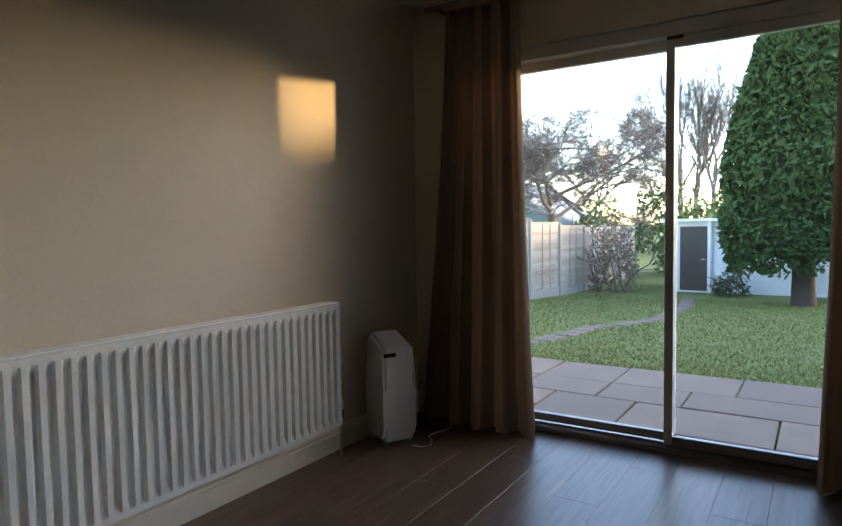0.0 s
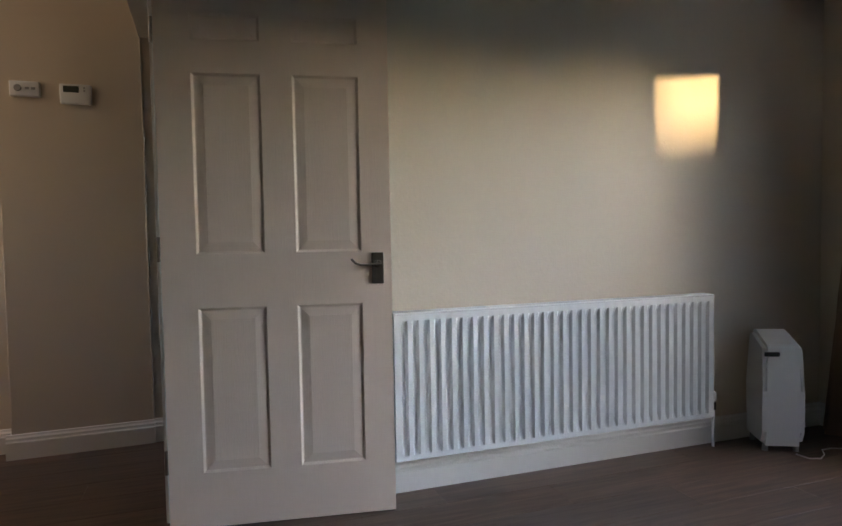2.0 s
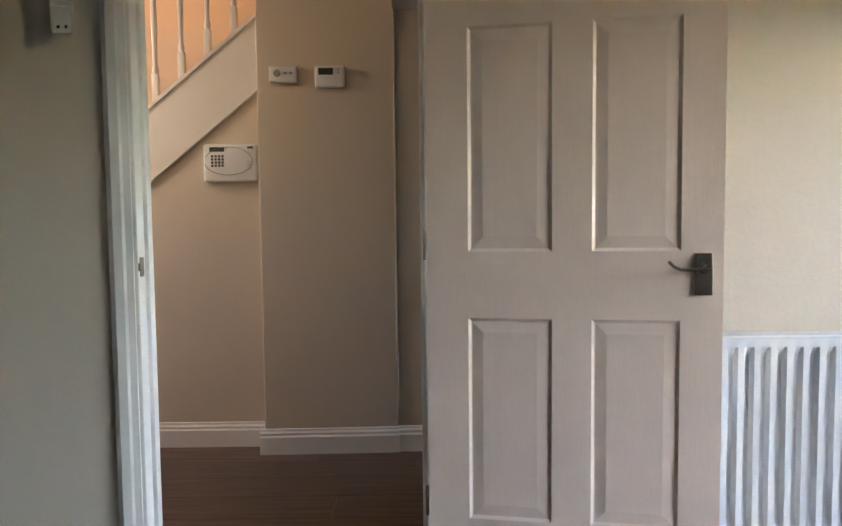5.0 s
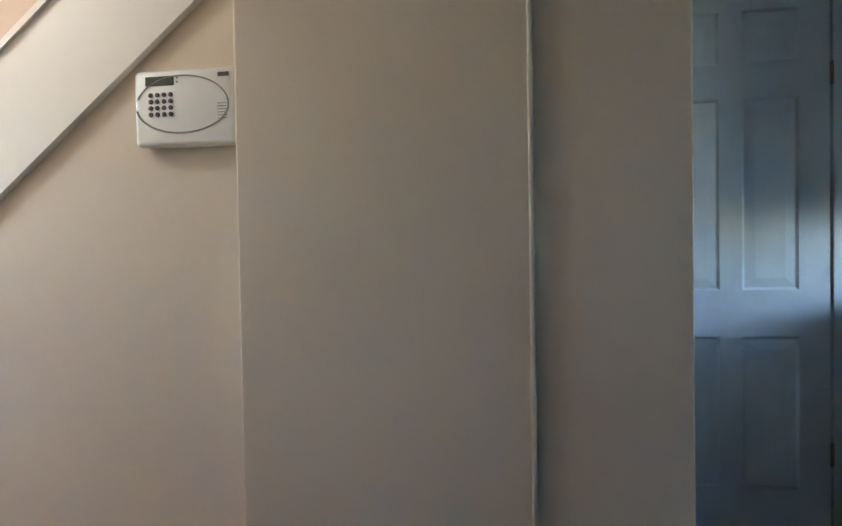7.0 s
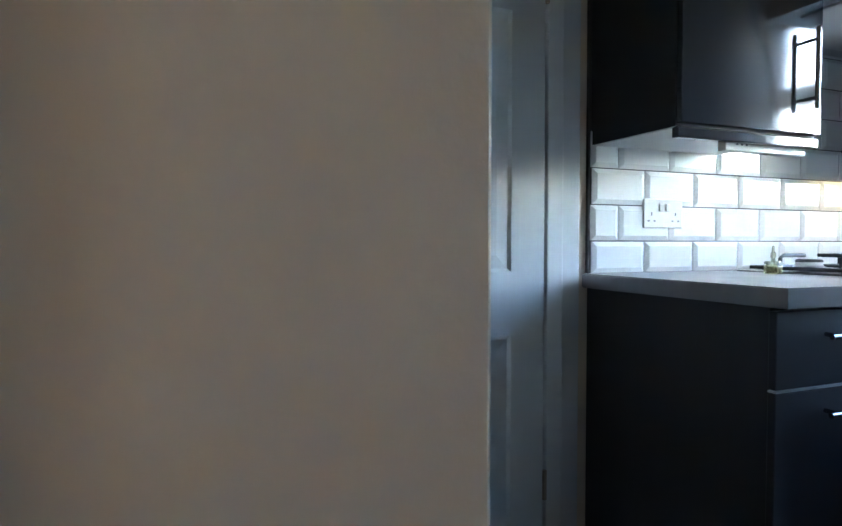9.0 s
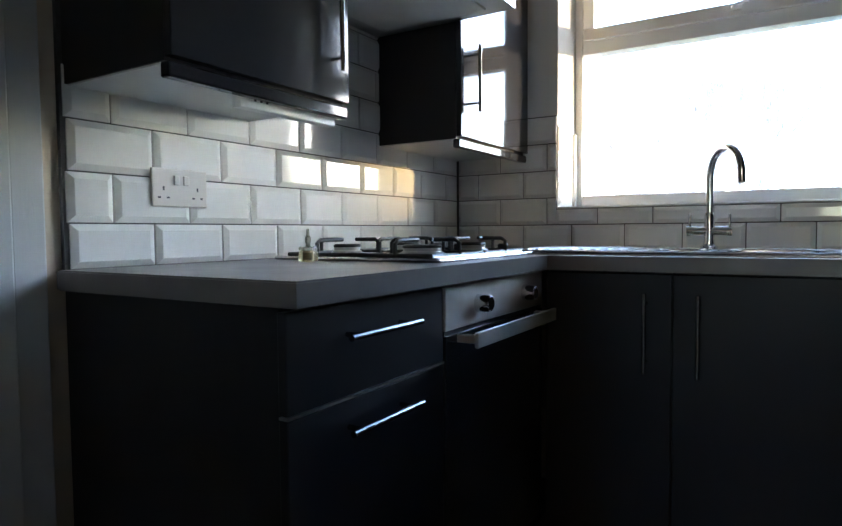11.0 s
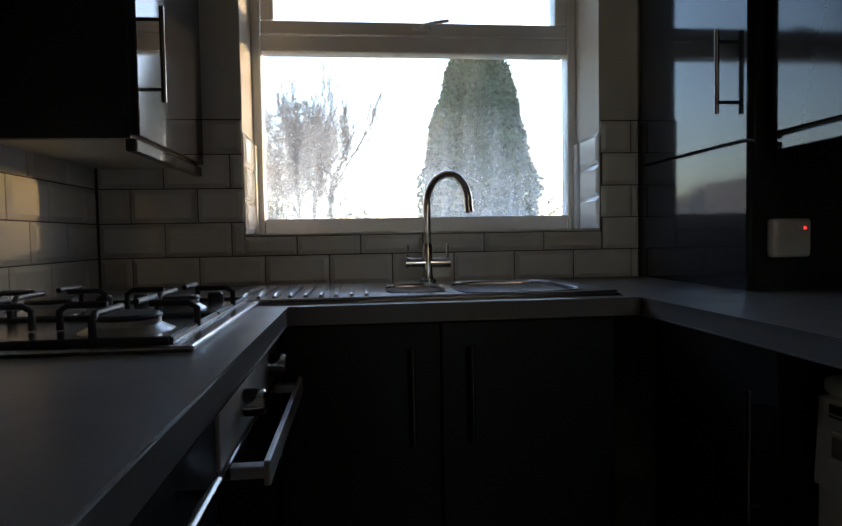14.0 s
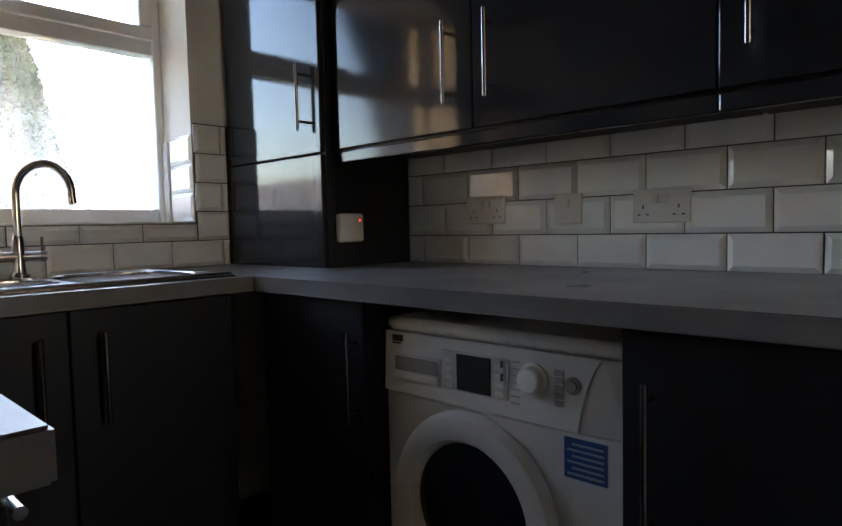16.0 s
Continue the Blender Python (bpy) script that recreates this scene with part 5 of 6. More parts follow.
# ---- kitchen tiles ----
for n, b in (("tile_bed_hob", B(0.904, YH - 0.003, WT - 0.02, XW + 0.008, YH + 0.008, 2.19)),
             ("tile_bed_window", B(XW - 0.003, 2.64, WT - 0.02, XW + 0.008, wy0 - 0.001, 1.409)),
             ("tile_bed_window", B(XW - 0.003, wy1 + 0.001, WT - 0.02, XW + 0.008, YH - 0.003, 1.409)),
             ("tile_bed_window", B(XW - 0.003, wy0 - 0.001, WT - 0.02, XW + 0.008, wy1 + 0.001, wz0 - 0.002)),
             ("tile_bed_party", B(0.14, 2.625, WT - 0.02, XW + 0.008, YP + 0.003, 1.44))):
    solid(n, b, M_GROUT, "dark grout behind the wall tiles", "grout", "structure")
TILE_MESH = {}


def tile_mesh(w, h):
    key = (round(w, 3), round(h, 3))
    if key not in TILE_MESH:
        t, bv, e = 0.0095, 0.0135, 0.003
        b = min(bv, w * 0.3)
        bm = bmesh.new()
        lv = []
        for ix, d in ((0, 0.0), (0, e), (b, t)):
            iz = 0 if ix == 0 else min(bv, h * 0.3)
            lv.append([bm.verts.new(v) for v in ((ix, d, iz), (w - ix, d, iz), (w - ix, d, h - iz), (ix, d, h - iz))])
        for q, r in zip(lv, lv[1:]):
            for k in range(4):
                bm.faces.new((q[k], q[(k + 1) % 4], r[(k + 1) % 4], r[k]))
        bm.faces.new(lv[-1])
        bm.faces.new(lv[0][::-1])
        bmesh.ops.recalc_face_normals(bm, faces=bm.faces)
        me = bpy.data.meshes.new("tile")
        bm.to_mesh(me)
        bm.free()
        me.materials.append(M_TILE)
        TILE_MESH[key] = me
    return TILE_MESH[key]


ROW0 = 0.8955


def tile_wall(name, place, a_lo, a_hi, joint, TP, rows, skip, label):
    """Rows of bevelled tiles along one wall. place(a, z): pose of a tile's lower left corner; joint: a joint of the odd rows; TP: from joint to joint."""
    w = thing(name, (0, 0, 0), label, "wall tiles", kind="structure")
    rnd = random.Random(5)
    for r in rows:
        z0, z1 = ROW0 + r * 0.1025, ROW0 + r * 0.1025 + 0.0992
        if r == 0:
            z0 = WT + 0.001
        j = joint + (0 if r % 2 else TP / 2)
        k0 = math.floor((a_lo - j) / TP)
        k = k0
        while j + k * TP < a_hi:
            s0, s1 = max(a_lo, j + k * TP) + 0.0017, min(a_hi, j + (k + 1) * TP) - 0.0017
            k += 1
            for p0, p1, q0, q1 in skip(s0, s1, z0, z1):
                if p1 - p0 < 0.012 or q1 - q0 < 0.012:
                    continue
                ob = new("tile", tile_mesh(p1 - p0, q1 - q0))
                ob.parent = w
                ob.matrix_basis = place(p0, p1, q0) @ pose(0, 0, 0, rnd.uniform(-.25, .25), 0, rnd.uniform(-.2, .2))


def keep(s0, s1, z0, z1):
    return [(s0, s1, z0, z1)]


def keep_hob(s0, s1, z0, z1):
    if z0 > 1.30 and (s1 < 1.36 or s0 > 1.97):
        return []
    return [] if z0 > 1.62 else [(s0, s1, z0, z1)]


def keep_window(s0, s1, z0, z1):
    lo, hi, top = wy0 - 0.0, wy1 + 0.0, wz0 - 0.004
    if z1 <= top or s1 <= lo or s0 >= hi:
        return [(s0, s1, z0, z1)]
    out = []
    if z0 < top:
        out.append((max(s0, lo), min(s1, hi), z0, top))
    if s0 < lo:
        out.append((s0, lo - 0.001, z0, z1))
    if s1 > hi:
        out.append((hi + 0.001, s1, z0, z1))
    return out


tile_wall("wall_tiles_hob", lambda a, b, z: Matrix.Translation((b, YH - 0.003, z)) @ Matrix.Rotation(math.pi, 4, "Z"), 0.908, XW - 0.0115, 2.135, 0.1881, range(0, 9), keep_hob, "white bevelled metro tiles with dark grout over the hob")
tile_wall("wall_tiles_window", lambda a, b, z: Matrix.Translation((XW - 0.003, a, z)) @ Matrix.Rotation(math.pi / 2, 4, "Z"), 3.016, YH - 0.0105, 4.106, 0.1936, range(0, 5), keep_window, "white bevelled metro tiles round the kitchen window")
tile_wall("wall_tiles_party", lambda a, b, z: Matrix.Translation((a, YP + 0.003, z)), 0.17, 1.960, 1.402, 0.1955, range(0, 4), keep, "white bevelled metro tiles behind the sockets")
# tiled window reveals
for side, y, rz in (("a", wy1, math.pi), ("b", wy0, 0.0)):
    rv = thing("wall_tiles_reveal", (XW, y, wz0), "white tiles lining the window reveal", "wall tiles", kind="structure")
    for r in range(3):
        z0 = max(wz0 + 0.008, ROW0 + (r + 2) * 0.1025 - 0.04 + 0.0)
        z0 = wz0 + 0.008 + r * 0.1025
        ob = new("tile", tile_mesh(0.165, 0.100))
        ob.parent = rv
        m = Matrix.Translation((XW + 0.168 if rz else XW + 0.003, y, z0)) @ Matrix.Rotation(rz, 4, "Z")
        ob.matrix_basis = rv.matrix_basis.inverted() @ m

# ---- garden ----
M_GRASS = mat("lawn_soil_grass", (0.17, 0.185, 0.06), 0.95, spec=0.12, grain=0.5, scale=60, stain=0.45, stain_scale=1.3, bump=0.8, bump_scale=120, dark=(0.05, 0.075, 0.022))
M_BLADE = mat("grass_blades", (0.20, 0.21, 0.07), 0.85, spec=0.12, grain=0.4, scale=3, dark=(0.06, 0.09, 0.025))
M_SLAB = mat("worn_concrete_slab", (0.235, 0.17, 0.125), 0.9, spec=0.2, grain=0.35, scale=35, stain=0.45, stain_scale=3, bump=0.4, bump_scale=80, vary=0.75, dark=(0.13, 0.10, 0.085))
M_SHED = mat("white_painted_concrete", (0.70, 0.71, 0.71), 0.8, grain=0.12, scale=30, stain=0.2, stain_scale=2)
M_DARKWOOD = mat("dark_brown_door", (0.055, 0.038, 0.030), 0.6, grain=0.3, scale=30, stretch=(1, 1, 0.1))
M_CONC = mat("grey_concrete_post", (0.34, 0.32, 0.29), 0.9, grain=0.3, scale=40, bump=0.3)
M_BARK = mat("brown_bark", (0.085, 0.065, 0.05), 0.95, grain=0.5, scale=25, bump=0.6)
M_TWIG = mat("grey_twig", (0.14, 0.115, 0.10), 0.9, grain=0.3, scale=20)
M_LEAF = mat("conifer_foliage", (0.055, 0.085, 0.028), 0.85, spec=0.15, grain=0.55, scale=1.6, dark=(0.018, 0.04, 0.018), vary=0.2)
M_BUSH = mat("light_green_foliage", (0.11, 0.16, 0.04), 0.75, grain=0.5, scale=3, dark=(0.04, 0.07, 0.02))
M_BRAM = mat("dry_bramble", (0.20, 0.155, 0.11), 0.9, grain=0.4, scale=8)
M_ROOF = mat("grey_roof_sheet", (0.22, 0.23, 0.24), 0.8, grain=0.2, scale=10)
M_TEAL = mat("green_roof_felt", (0.11, 0.17, 0.17), 0.8, grain=0.2, scale=10)


def ground_z(x, y=0.0):
    f = min(1.0, max(0.0, (x - 5.2) / 11.0))
    return -0.16 - 0.56 * f


bm = bmesh.new()
xs = [-40, -10, 3.2, 3.5, 5.2, 6.5, 8, 9.5, 11, 12.5, 14, 15.5, 17, 22, 40, 120, 900]
ys = [-900, -80, -25, -12, -6, -3, 0, 3, 6, 9, 14, 30, 90, 900]
gv = [[bm.verts.new((x, y, ground_z(x) - (0.05 if x < 5.2 else 0))) for y in ys] for x in xs]
for i in range(len(xs) - 1):
    for k in range(len(ys) - 1):
        bm.faces.new((gv[i][k], gv[i + 1][k], gv[i + 1][k + 1], gv[i][k + 1]))
solid("ground", bm, M_GRASS, "green lawn sloping gently away from the house", "ground", "structure")



def path_y(x):
    return float(np.interp(x, [5.9, 8.7, 10.3, 13.0, 16.8], [3.40, 3.08, 2.65, 2.72, 3.25]))


rnd = random.Random(21)
verts, faces = [], []
for k in range(60000):
    x = 5.58 + 11.0 * rnd.random() ** 1.7
    y = rnd.uniform(-3.2, 5.8)
    if abs(y - path_y(x)) < 0.16 and rnd.random() < 0.7:
        continue
    z = ground_z(x)
    h, a, w = rnd.uniform(0.015, 0.042), rnd.uniform(0, 6.28), rnd.uniform(0.004, 0.008) * (1 + (x - 5) * 0.10)
    c, s = math.cos(a) * w, math.sin(a) * w
    lx, ly = rnd.uniform(-.03, .03), rnd.uniform(-.03, .03)
    n = len(verts)
    verts += [(x - c, y - s, z), (x + c, y + s, z), (x + lx, y + ly, z + h)]
    faces.append((n, n + 1, n + 2))
me = bpy.data.meshes.new("grass")
me.from_pydata(verts, [], faces)
me.materials.append(M_BLADE)
tagged(new("grass", me), "short tufted green lawn grass", "grass", kind="stuff")

pav = thing("pavement", (4.3, 0.8, -0.16), "weathered concrete slab patio outside the sliding doors", "patio", kind="structure")
rnd = random.Random(8)
SLABS = {}
row = 0
x = 3.50
for depth in (0.45, 0.60, 0.45, 0.60):
    y = -2.6 + (0.3 if row % 2 else 0.0)
    while y < 5.6:
        w = rnd.choice((0.6, 0.6, 0.9))
        key = (w, depth)
        if key not in SLABS:
            bm = B(0, 0, 0, depth - 0.012, w - 0.012, 0.045, bev=0.006, seg=1)
            SLABS[key] = bpy.data.meshes.new("slab")
            bm.to_mesh(SLABS[key])
            bm.free()
            SLABS[key].materials.append(M_SLAB)
        ob = new("slab", SLABS[key])
        ob.parent = pav
        ob.matrix_basis = Matrix.Translation((-4.3, -0.8, 0.16)) @ pose(x, y, -0.196 + rnd.uniform(-0.003, 0.003), rnd.uniform(-.3, .3), rnd.uniform(-.3, .3), rnd.uniform(-.3, .3))
        y += w
    x += depth
    row += 1

path = thing("garden_path", (8, 2.4, ground_z(8)), "row of sunken stepping stones across the lawn", "path", kind="structure")
WORLD[path] = path.matrix_basis.copy()
rnd = random.Random(17)
for k in range(34):
    px = 6.0 + k * 0.315 + rnd.uniform(-.03, .03)
    py = path_y(px) + rnd.uniform(-.05, .05)
    bm = B(px - 0.10, py - 0.13, ground_z(px) - 0.02, px + 0.10, py + 0.13, ground_z(px) + 0.018, bev=0.01, seg=1)
    part("stepping_stone", bm, M_SLAB, path)

# fence with concrete posts, gravel boards and woven panels
FY = 6.0
fence = thing("fence", (12, FY, ground_z(12)), "weathered timber panel fence between grey concrete posts", "fence", kind="structure")
fx = 1.7
while fx < 20.6:
    gz = ground_z(fx)
    part("post", B(fx - 0.05, FY - 0.055, gz - 0.02, fx + 0.05, FY + 0.055, gz + 1.82, bev=0.012, seg=1), M_CONC, fence)
    part("gravel_board", B(fx + 0.055, FY - 0.022, gz - 0.10, fx + 1.83, FY + 0.022, gz + 0.16), M_CONC, fence)
    pnl = part("panel_frame", B(fx + 0.055, FY - 0.028, gz + 1.70, fx + 1.83, FY + 0.028, gz + 1.75), M_FENCE, fence)
    for s in range(17):
        z0 = gz + 0.165 + s * 0.0905
        part("slat", B(fx + 0.055, FY - 0.014 - 0.006 * (s % 2), z0, fx + 1.83, FY + 0.010, z0 + 0.094), M_FENCE, pnl)
    for bx in (0.10, 0.72, 1.20, 1.76):
        part("batten", B(fx + bx, FY - 0.034, gz + 0.16, fx + bx + 0.03, FY - 0.020, gz + 1.70), M_FENCE, pnl)
    fx += 1.885

# white shed at the end of the garden
GX = 17.6
gz = ground_z(GX)
shed = thing("shed", (GX + 1.2, 2.0, gz), "low white concrete shed with a dark door and a window", "shed")
part("wall", B(GX, -1.6, gz, GX + 2.5, 3.98, gz + 1.86), M_SHED, shed)
part("roof", B(GX - 0.18, -1.75, gz + 1.86, GX + 2.7, 4.12, gz + 1.94, bev=0.01), M_SHED, shed, "pale flat roof edge")
for k in range(8):
    part("panel_joint", B(GX - 0.012, -1.5 + k * 0.74, gz, GX, -1.46 + k * 0.74, gz + 1.85), M_SHED, shed)
sd = part("door", B(GX - 0.03, 2.98, gz + 0.05, GX - 0.002, 3.64, gz + 1.74, bev=0.006), M_DARKWOOD, shed, "dark brown plank door")
part("door_handle", B(GX - 0.05, 3.02, gz + 0.86, GX - 0.03, 3.12, gz + 0.89), M_STEEL, sd)
part("downpipe", rod(bmesh.new(), (GX - 0.08, 2.90, gz), (GX - 0.08, 2.90, gz + 1.86), 0.05, 10), M_SHED, shed)
sw = part("window_frame", B(GX - 0.03, 1.42, gz + 0.98, GX - 0.002, 2.40, gz + 1.48), M_SHED, shed)
for y0, y1 in ((1.47, 1.885), (1.935, 2.35)):
    part("pane", B(GX - 0.034, y0, gz + 1.02, GX - 0.028, y1, gz + 1.44), M_LCD, sw, "dark window pane")


# ---- plants ----
def leaf_mesh(points, size, seed, material, name, parent, label="", flat=0.0):
    rnd = random.Random(seed)
    verts, faces = [], []
    for p in points:
        s = size * rnd.uniform(0.6, 1.3)
        d = Vector((rnd.gauss(0, 1), rnd.gauss(0, 1), rnd.gauss(0, 1) - flat)).normalized()
        u = d.orthogonal().normalized()
        v = d.cross(u)
        a = rnd.uniform(0, 6.28)
        u, v = math.cos(a) * u + math.sin(a) * v, -math.sin(a) * u + math.cos(a) * v
        n = len(verts)
        c = Vector(p)
        verts += [c - u * s, c + v * s * 0.35, c + u * s, c - v * s * 0.35]
        faces.append((n, n + 1, n + 2, n + 3))
    me = bpy.data.meshes.new(name)
    me.from_pydata([WORLD[parent].inverted() @ v for v in verts], [], faces)
    me.materials.append(material)
    ob = new(name, me)
    ob.parent = parent
    if label:
        ob["label"] = label
    return ob


def stick(bm, p0, p1, r0, r1, seg):
    """A tapered open length of branch."""
    d = (p1 - p0).normalized()
    u = d.orthogonal().normalized()
    v = d.cross(u)
    turn = [math.cos(2 * math.pi * k / seg) * u + math.sin(2 * math.pi * k / seg) * v for k in range(seg)]
    q, w = [bm.verts.new(p0 + r0 * e) for e in turn], [bm.verts.new(p1 + r1 * e) for e in turn]
    for k in range(seg):
        bm.faces.new((q[k], q[(k + 1) % seg], w[(k + 1) % seg], w[k]))


def limb(bm, p, d, length, r, depth, rnd, droop=0.0, ends=None, split=(2, 3), tight=0.0):
    pts, q = [Vector(p)], Vector(d).normalized()
    for k in range(4):
        q = (q + Vector((rnd.gauss(0, .16), rnd.gauss(0, .16), rnd.gauss(0, .10) - droop))).normalized()
        pts.append(pts[-1] + q * length / 4)
    seg = 6 if depth > 1 else 3
    for k in range(4):
        stick(bm, pts[k], pts[k + 1], r * (1 - 0.13 * k), r * (1 - 0.13 * (k + 1)), seg)
    if ends is not None:
        ends += pts[2:]
    if depth > 0:
        for k in range(rnd.randint(*split) + (1 if depth > 1 else 0)):
            b = pts[rnd.choice((2, 3, 4))] if k else pts[4]
            n = (q + Vector((rnd.gauss(0, .62) * (1 - tight), rnd.gauss(0, .62) * (1 - tight), rnd.gauss(0.05, .45) + tight))).normalized()
            limb(bm, b, n, length * rnd.uniform(0.55, 0.8), r * 0.58, depth - 1, rnd, droop, ends, split, tight)


CXX, CYY = 15.2, 1.00
gz = ground_z(CXX)
con = thing("conifer_tree", (CXX, CYY, gz), "tall dense dark green conifer in front of the shed", "tree")
bm = rod(bmesh.new(), (CXX, CYY - 0.22, gz - 0.02), (CXX, CYY - 0.2, gz + 1.5), 0.24, 12, 0.17)
rod(bm, (CXX, CYY - 0.2, gz + 1.5), (CXX, CYY, gz + 5.2), 0.16, 10, 0.03)
part("trunk", bm, M_BARK, con, "", True)
rnd = random.Random(31)


def cone_r(f, a):
    base = min(1.38, 1.85 - 1.25 * f) * (1 - f ** 14) ** 0.6 * min(1.0, 0.84 + f * 1.2)
    return base * (1 + 0.10 * noise.noise((math.cos(a) * 2, math.sin(a) * 2, f * 7)) + 0.05 * math.sin(9 * a + 21 * f))


# solid core closing sky gaps; the crown's inner shade is in its dark colour
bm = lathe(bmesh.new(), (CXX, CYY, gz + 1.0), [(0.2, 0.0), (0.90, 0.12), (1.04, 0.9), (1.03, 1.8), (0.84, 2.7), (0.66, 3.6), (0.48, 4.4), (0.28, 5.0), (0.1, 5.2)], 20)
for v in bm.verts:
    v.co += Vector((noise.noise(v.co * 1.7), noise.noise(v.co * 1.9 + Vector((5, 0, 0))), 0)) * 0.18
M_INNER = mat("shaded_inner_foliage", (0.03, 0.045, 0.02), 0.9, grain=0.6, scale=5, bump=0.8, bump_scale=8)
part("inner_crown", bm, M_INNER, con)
for layer, (count, size) in enumerate(((12000, 0.11), (18000, 0.065))):
    pts = []
    for k in range(count):
        f = rnd.random() ** 0.9
        a = rnd.uniform(0, 6.283)
        r = cone_r(f, a) * (1 - 0.35 * rnd.random() ** 2.5)
        z = gz + 0.82 + f * 5.55 - 0.18 * r * rnd.random()
        pts.append((CXX + r * math.cos(a), CYY + r * math.sin(a), z + (0.25 if a > 3.6 else 0) * (1 - f)))
    ob = leaf_mesh(pts, size, 40 + layer, M_LEAF, "crown", con, "dense green sprays")


def bare_tree(name, x, y, h, seed, label, upright=0.0, r=0.12, depth=4, lean=(0, 0), twigs=(3, 0.45, 0.008)):
    rnd = random.Random(seed)
    gz = ground_z(x)
    t = thing(name, (x, y, gz), label, "tree")
    bm = rod(bmesh.new(), (x, y, gz - 0.02), (x + lean[0], y + lean[1], gz + h * 0.34), r, 9, r * 0.75)
    part("trunk", bm, M_BARK, t, "", True)
    bm = bmesh.new()
    ends = []
    for k in range(5):
        a = 2 * math.pi * k / 5 + rnd.uniform(-.4, .4)
        limb(bm, (x + lean[0], y + lean[1], gz + h * (0.30 + 0.03 * k)), (math.cos(a) * (1 - upright), math.sin(a) * (1 - upright), 0.55 + upright), h * 0.30, r * 0.5, depth - 1, rnd, 0.0 if upright else 0.02, ends, tight=upright * 0.8)
    part("branches", bm, M_TWIG, t, "bare winter branches")
    rnd2 = random.Random(seed + 1)
    verts, faces = [], []
    inv = WORLD[t].inverted()
    for p in ends:
        for k in range(twigs[0]):
            d = Vector((rnd2.gauss(0, 1) * (1 - upright * .7), rnd2.gauss(0, 1) * (1 - upright * .7), rnd2.gauss(0.3 + upright, .6))).normalized()
            a = d.orthogonal().normalized() * twigs[2]
            b = d.cross(a)
            n = len(verts)
            verts += [inv @ (p + a), inv @ (p - a * 0.5 + b * 0.87), inv @ (p - a * 0.5 - b * 0.87), inv @ (p + d * rnd2.uniform(0.3, 1.0) * twigs[1])]
            faces += [(n, n + 1, n + 3), (n + 1, n + 2, n + 3), (n + 2, n, n + 3)]
    me = bpy.data.meshes.new("twigs")
    me.from_pydata(verts, [], faces)
    me.materials.append(M_TWIG)
    new("twigs", me).parent = t


bare_tree("apple_tree", 19.3, 7.9, 6.4, 3, "bare spreading apple tree behind the fence", 0.0, 0.16, depth=5, twigs=(4, 0.55, 0.010))
bare_tree("bare_tree", 24.0, 8.4, 6.6, 14, "bare rounded tree beyond the fence", 0.1, 0.14, depth=5, twigs=(4, 0.6, 0.010))
for k, (px, py, ph) in enumerate(((36, 5.3, 10.0), (36.8, 6.3, 8.3), (37.6, 7.2, 9.6))):
    bare_tree("poplar_tree", px, py, ph, 60 + k, "tall slim bare poplar far behind the garden", 0.85, 0.16, twigs=(3, 1.0, 0.012))


def bush(name, x, y, w, d, h, seed, material, label, n=1500, size=0.07):
    rnd = random.Random(seed)
    gz = ground_z(x)
    b = thing(name, (x, y, gz), label, "bush")
    bm = bmesh.new()
    ends = []
    for k in range(7):
        a = rnd.uniform(0, 6.28)
        limb(bm, (x + rnd.uniform(-.3, .3) * w, y + rnd.uniform(-.3, .3) * d, gz - 0.02), (math.cos(a) * .5, math.sin(a) * .5, 1), h * 0.5, 0.03, 2, rnd, 0, ends)
    part("stems", bm, M_TWIG, b)
    pts = []
    for k in range(n):
        a, e = rnd.uniform(0, 6.28), rnd.random()
        rr = (0.55 + 0.45 * rnd.random()) * (1 + 0.28 * noise.noise((a * 1.3, e * 5, seed)))
        c = math.sqrt(max(0, 1 - e * e))
        pts.append((x + w / 2 * rr * c * math.cos(a), y + d / 2 * rr * c * math.sin(a), gz + 0.05 + h * rr * e))
    leaf_mesh(pts, size, seed + 5, material, "foliage", b)


bush("bramble_bush", 16.9, 5.2, 1.7, 1.3, 2.35, 5, M_BRAM, "tangled dry bramble beside the shed", 1800, 0.06)
bush("green_bush", 21.5, 6.9, 3.0, 2.2, 2.6, 6, M_BUSH, "light green evergreen bush behind the fence", 2200, 0.11)
bush("laurel_bush", 24.0, 4.2, 4.6, 3.0, 3.0, 9, M_BUSH, "light green shrub behind the shed", 2600, 0.13)
bush("garden_shrub", 24.6, 0.6, 3.2, 4.4, 2.9, 19, M_BUSH, "tangled green shrub beyond the shed", 2000, 0.13)
bush("garden_shrub", 25.2, -3.8, 3.2, 4.6, 3.1, 23, M_BUSH, "tangled green shrub beyond the shed", 2000, 0.13)
bush("lavender_bush", 16.9, 2.35, 0.8, 0.9, 0.62, 12, M_LEAF, "low dark green clump in front of the shed", 700, 0.05)
bush("dark_evergreen", 39.5, 8.9, 3.4, 3.4, 5.0, 15, M_LEAF, "dark rounded evergreen far off", 1500, 0.2)
# unseen hedge, added to block the low sun below the indoor patches
hedge = thing("sun_block_hedge", (13.5, -5.5, ground_z(13)), "added evergreen hedge out of view that cuts off the low sun", "hedge")
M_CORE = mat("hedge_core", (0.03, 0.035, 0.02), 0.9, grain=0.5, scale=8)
rnd = random.Random(80)


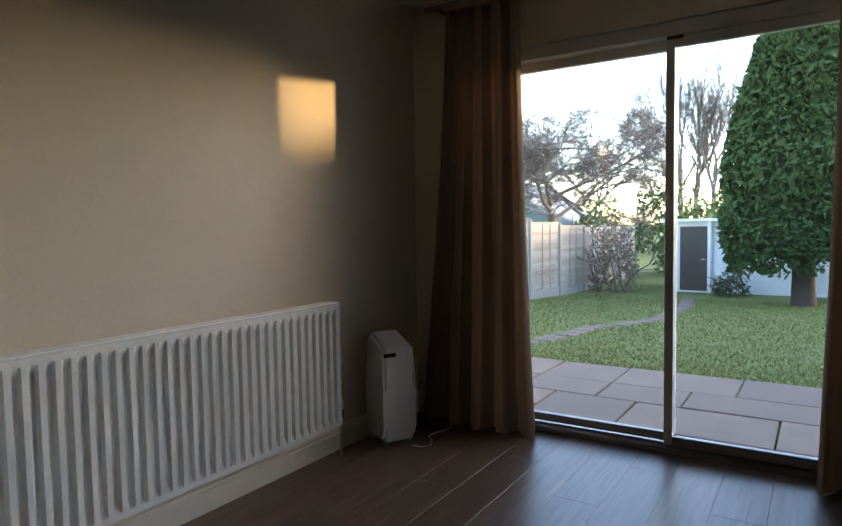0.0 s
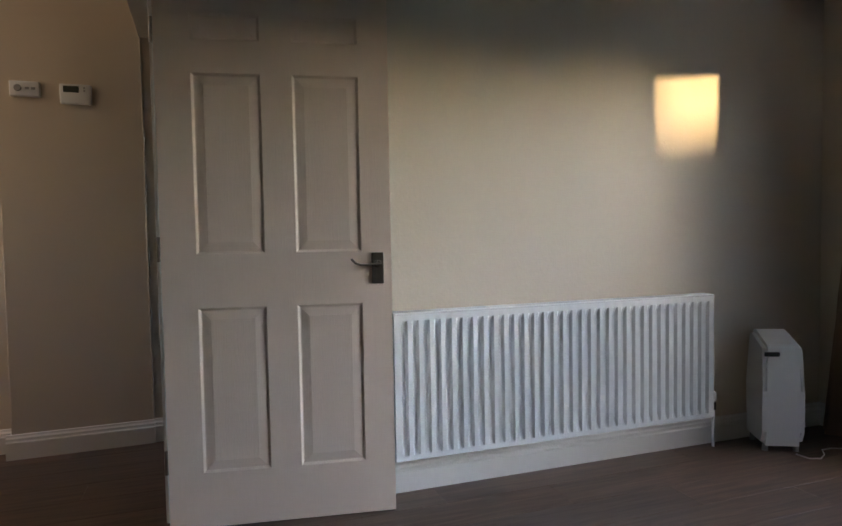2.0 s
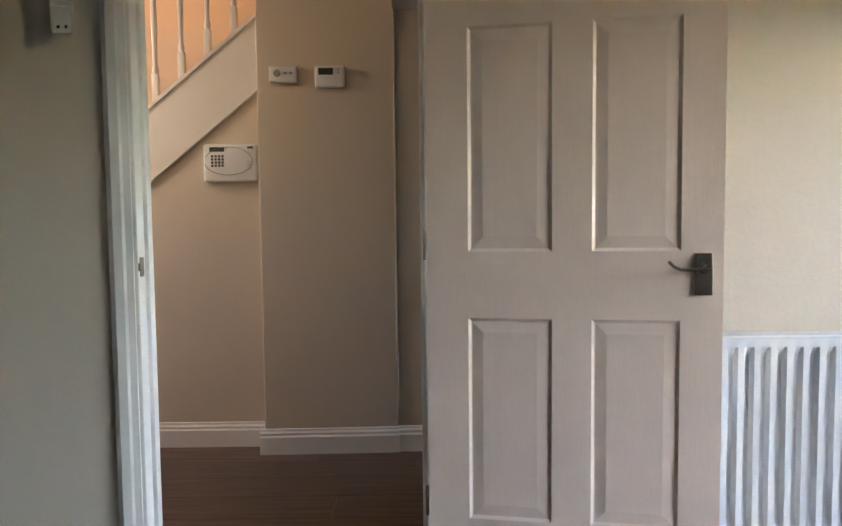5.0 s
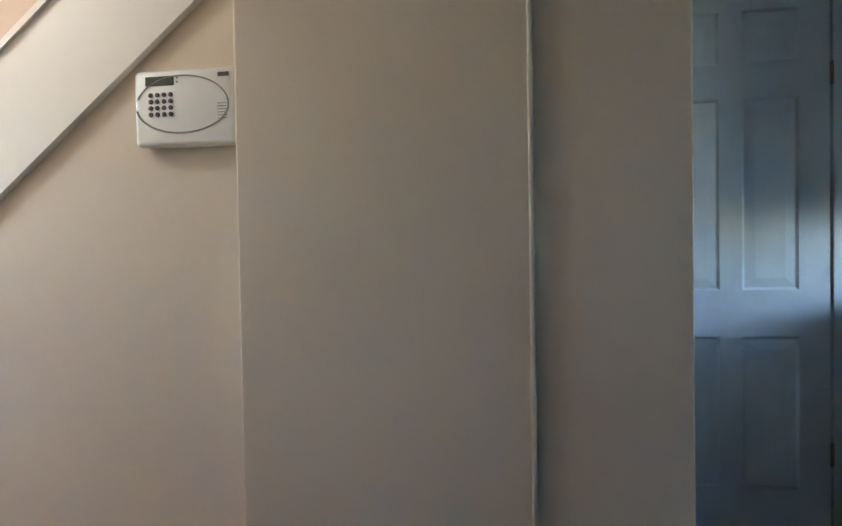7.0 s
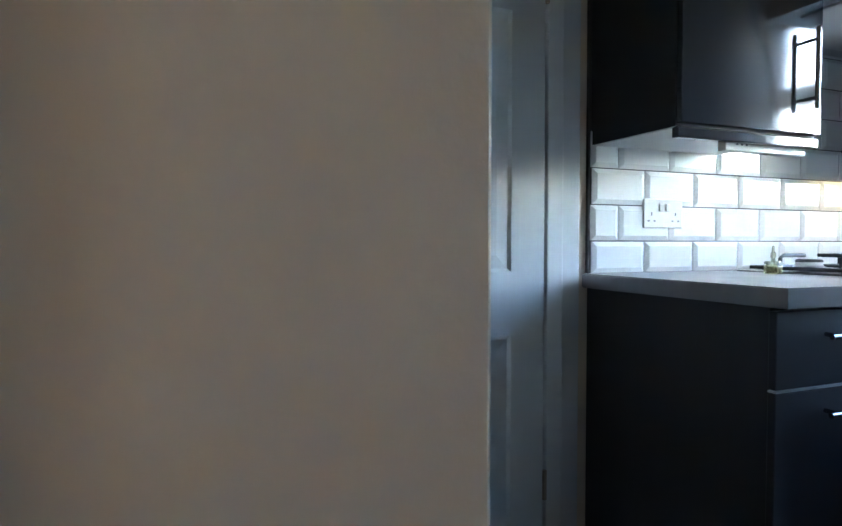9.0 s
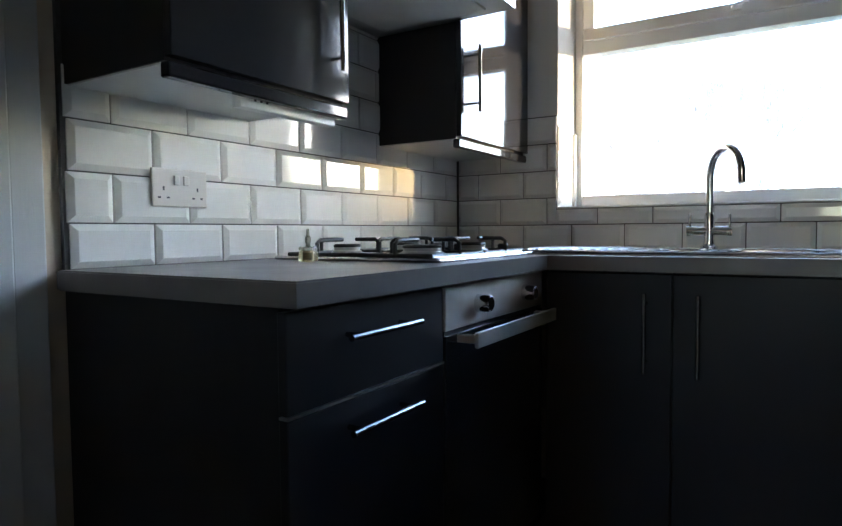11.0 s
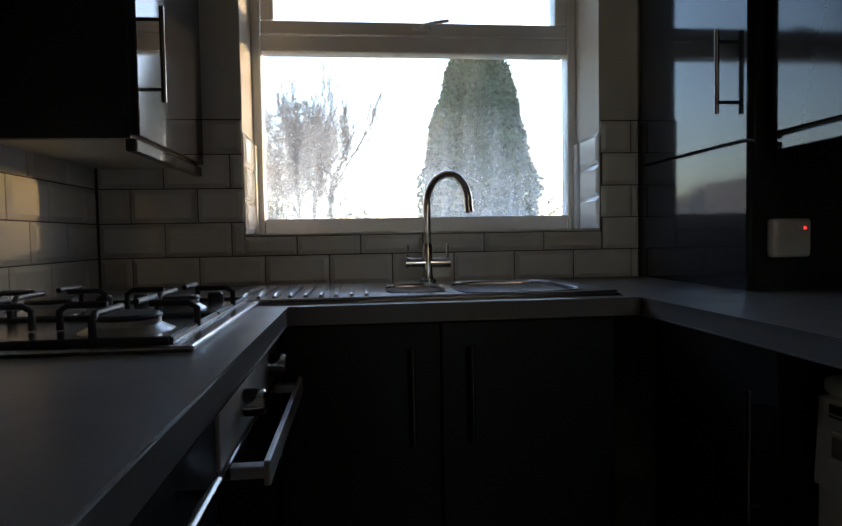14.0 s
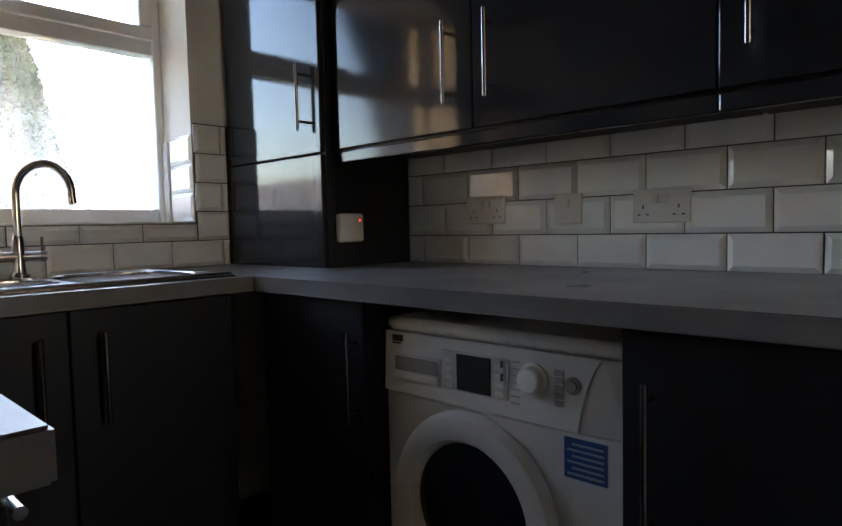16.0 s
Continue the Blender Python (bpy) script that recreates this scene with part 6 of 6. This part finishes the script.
# heights stepped along x to trim the dining and kitchen sun patches
def hedge_top(x):
    return 2.28 + 0.10 * min(1.0, max(0.0, (x - 9.0) / 0.3)) - 0.36 * min(1.0, max(0.0, (x - 9.95) / 0.4)) + 0.04 * noise.noise((x * 1.1, 3.3, 0))


# solid blocks rather than stems: a dark filling that stops sun between the leaves
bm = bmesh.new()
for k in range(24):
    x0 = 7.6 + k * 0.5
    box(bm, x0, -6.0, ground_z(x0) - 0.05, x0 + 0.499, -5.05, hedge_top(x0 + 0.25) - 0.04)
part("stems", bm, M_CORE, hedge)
pts = []
for k in range(9000):
    x0 = rnd.uniform(7.5, 19.7)
    top = hedge_top(x0)
    if rnd.random() < 0.45:
        pts.append((x0, rnd.uniform(-6.1, -4.95), top + rnd.uniform(-0.18, 0.06)))
    else:
        pts.append((x0, -4.97 + rnd.gauss(0, 0.05), rnd.uniform(ground_z(x0), top)))
leaf_mesh(pts, 0.085, 81, M_LEAF, "foliage", hedge)
M_BRICK = mat("red_brick_wall", (0.30, 0.15, 0.10), 0.85, grain=0.35, scale=30, stain=0.3, stain_scale=3)
# unseen block, added so its corner trims the dining sun patch's left edge
ext = thing("sun_block_extension", (5, -5.2, -0.16), "added plain brick block out of view that cuts off the sun", "extension")
part("wall", B(3.5, -6.8, -0.2, 7.55, -4.0, 2.9), M_BRICK, ext)
part("roof", B(3.4, -6.9, 2.9, 7.59, -3.94, 3.05, bev=0.01), M_ROOF, ext)

nh = thing("neighbour_house", (30, 12.5, ground_z(30)), "far low house with a grey pitched roof", "house")
z0 = ground_z(30)
part("wall", B(27, 10.8, z0, 33, 15.5, z0 + 2.0), M_SHED, nh)
bm = bmesh.new()
prism(bm, [(10.5, z0 + 2.0), (15.8, z0 + 2.0), (13.1, z0 + 3.9)], 26.8, 33.2, axis="x")
part("roof", bm, M_ROOF, nh, "grey pitched roof")
for wy in (11.4, 12.9, 14.2):
    part("window", B(26.97, wy, z0 + 0.9, 27.0, wy + 0.8, z0 + 1.7), M_LCD, nh)
ns = thing("garden_outbuilding", (21, 8.6, ground_z(21)), "low outbuilding with a green felt roof behind the fence", "outbuilding")
z0 = ground_z(21)
part("wall", B(20.6, 7.9, z0, 22.6, 10.2, z0 + 1.75), M_FENCE, ns)
bm = bmesh.new()
prism(bm, [(7.7, z0 + 1.72), (10.4, z0 + 1.72), (9.05, z0 + 2.25)], 20.4, 22.8, axis="x")
part("roof", bm, M_TEAL, ns, "green felt roof")

# ---- laminate floor planks ----
floor = thing("floor", (0, 0, 0), "grey-brown wood laminate floor planks", "floor", kind="structure")
PLANKS = {}


def plank(x0, x1, y0, y1):
    key = (round(x1 - x0, 3), round(y1 - y0, 3))
    if key not in PLANKS:
        bm = B(0, 0, 0, key[0] - 0.0012, key[1] - 0.0012, 0.012, bev=0.0006, seg=1)
        me = bpy.data.meshes.new("plank")
        bm.to_mesh(me)
        bm.free()
        me.materials.append(M_PLANK)
        PLANKS[key] = me
    ob = new("plank", PLANKS[key])
    ob.parent = floor
    ob.matrix_basis = pose(x0, y0, -0.012)


rnd = random.Random(2)
PW, PL = 0.192, 1.26
y = -3.0
r = 0
while y < 4.69:
    y1 = min(y + PW, 4.69)
    lo, hi = (-3.6, XP - 0.05) if y < YW else (-3.6, XW)
    x = lo - (r * 0.47) % PL
    while x < hi:
        if min(x + PL, hi) - max(x, lo) > 0.02:
            plank(max(x, lo), min(x + PL, hi), y, y1)
        x += PL
    y = y1
    r += 1
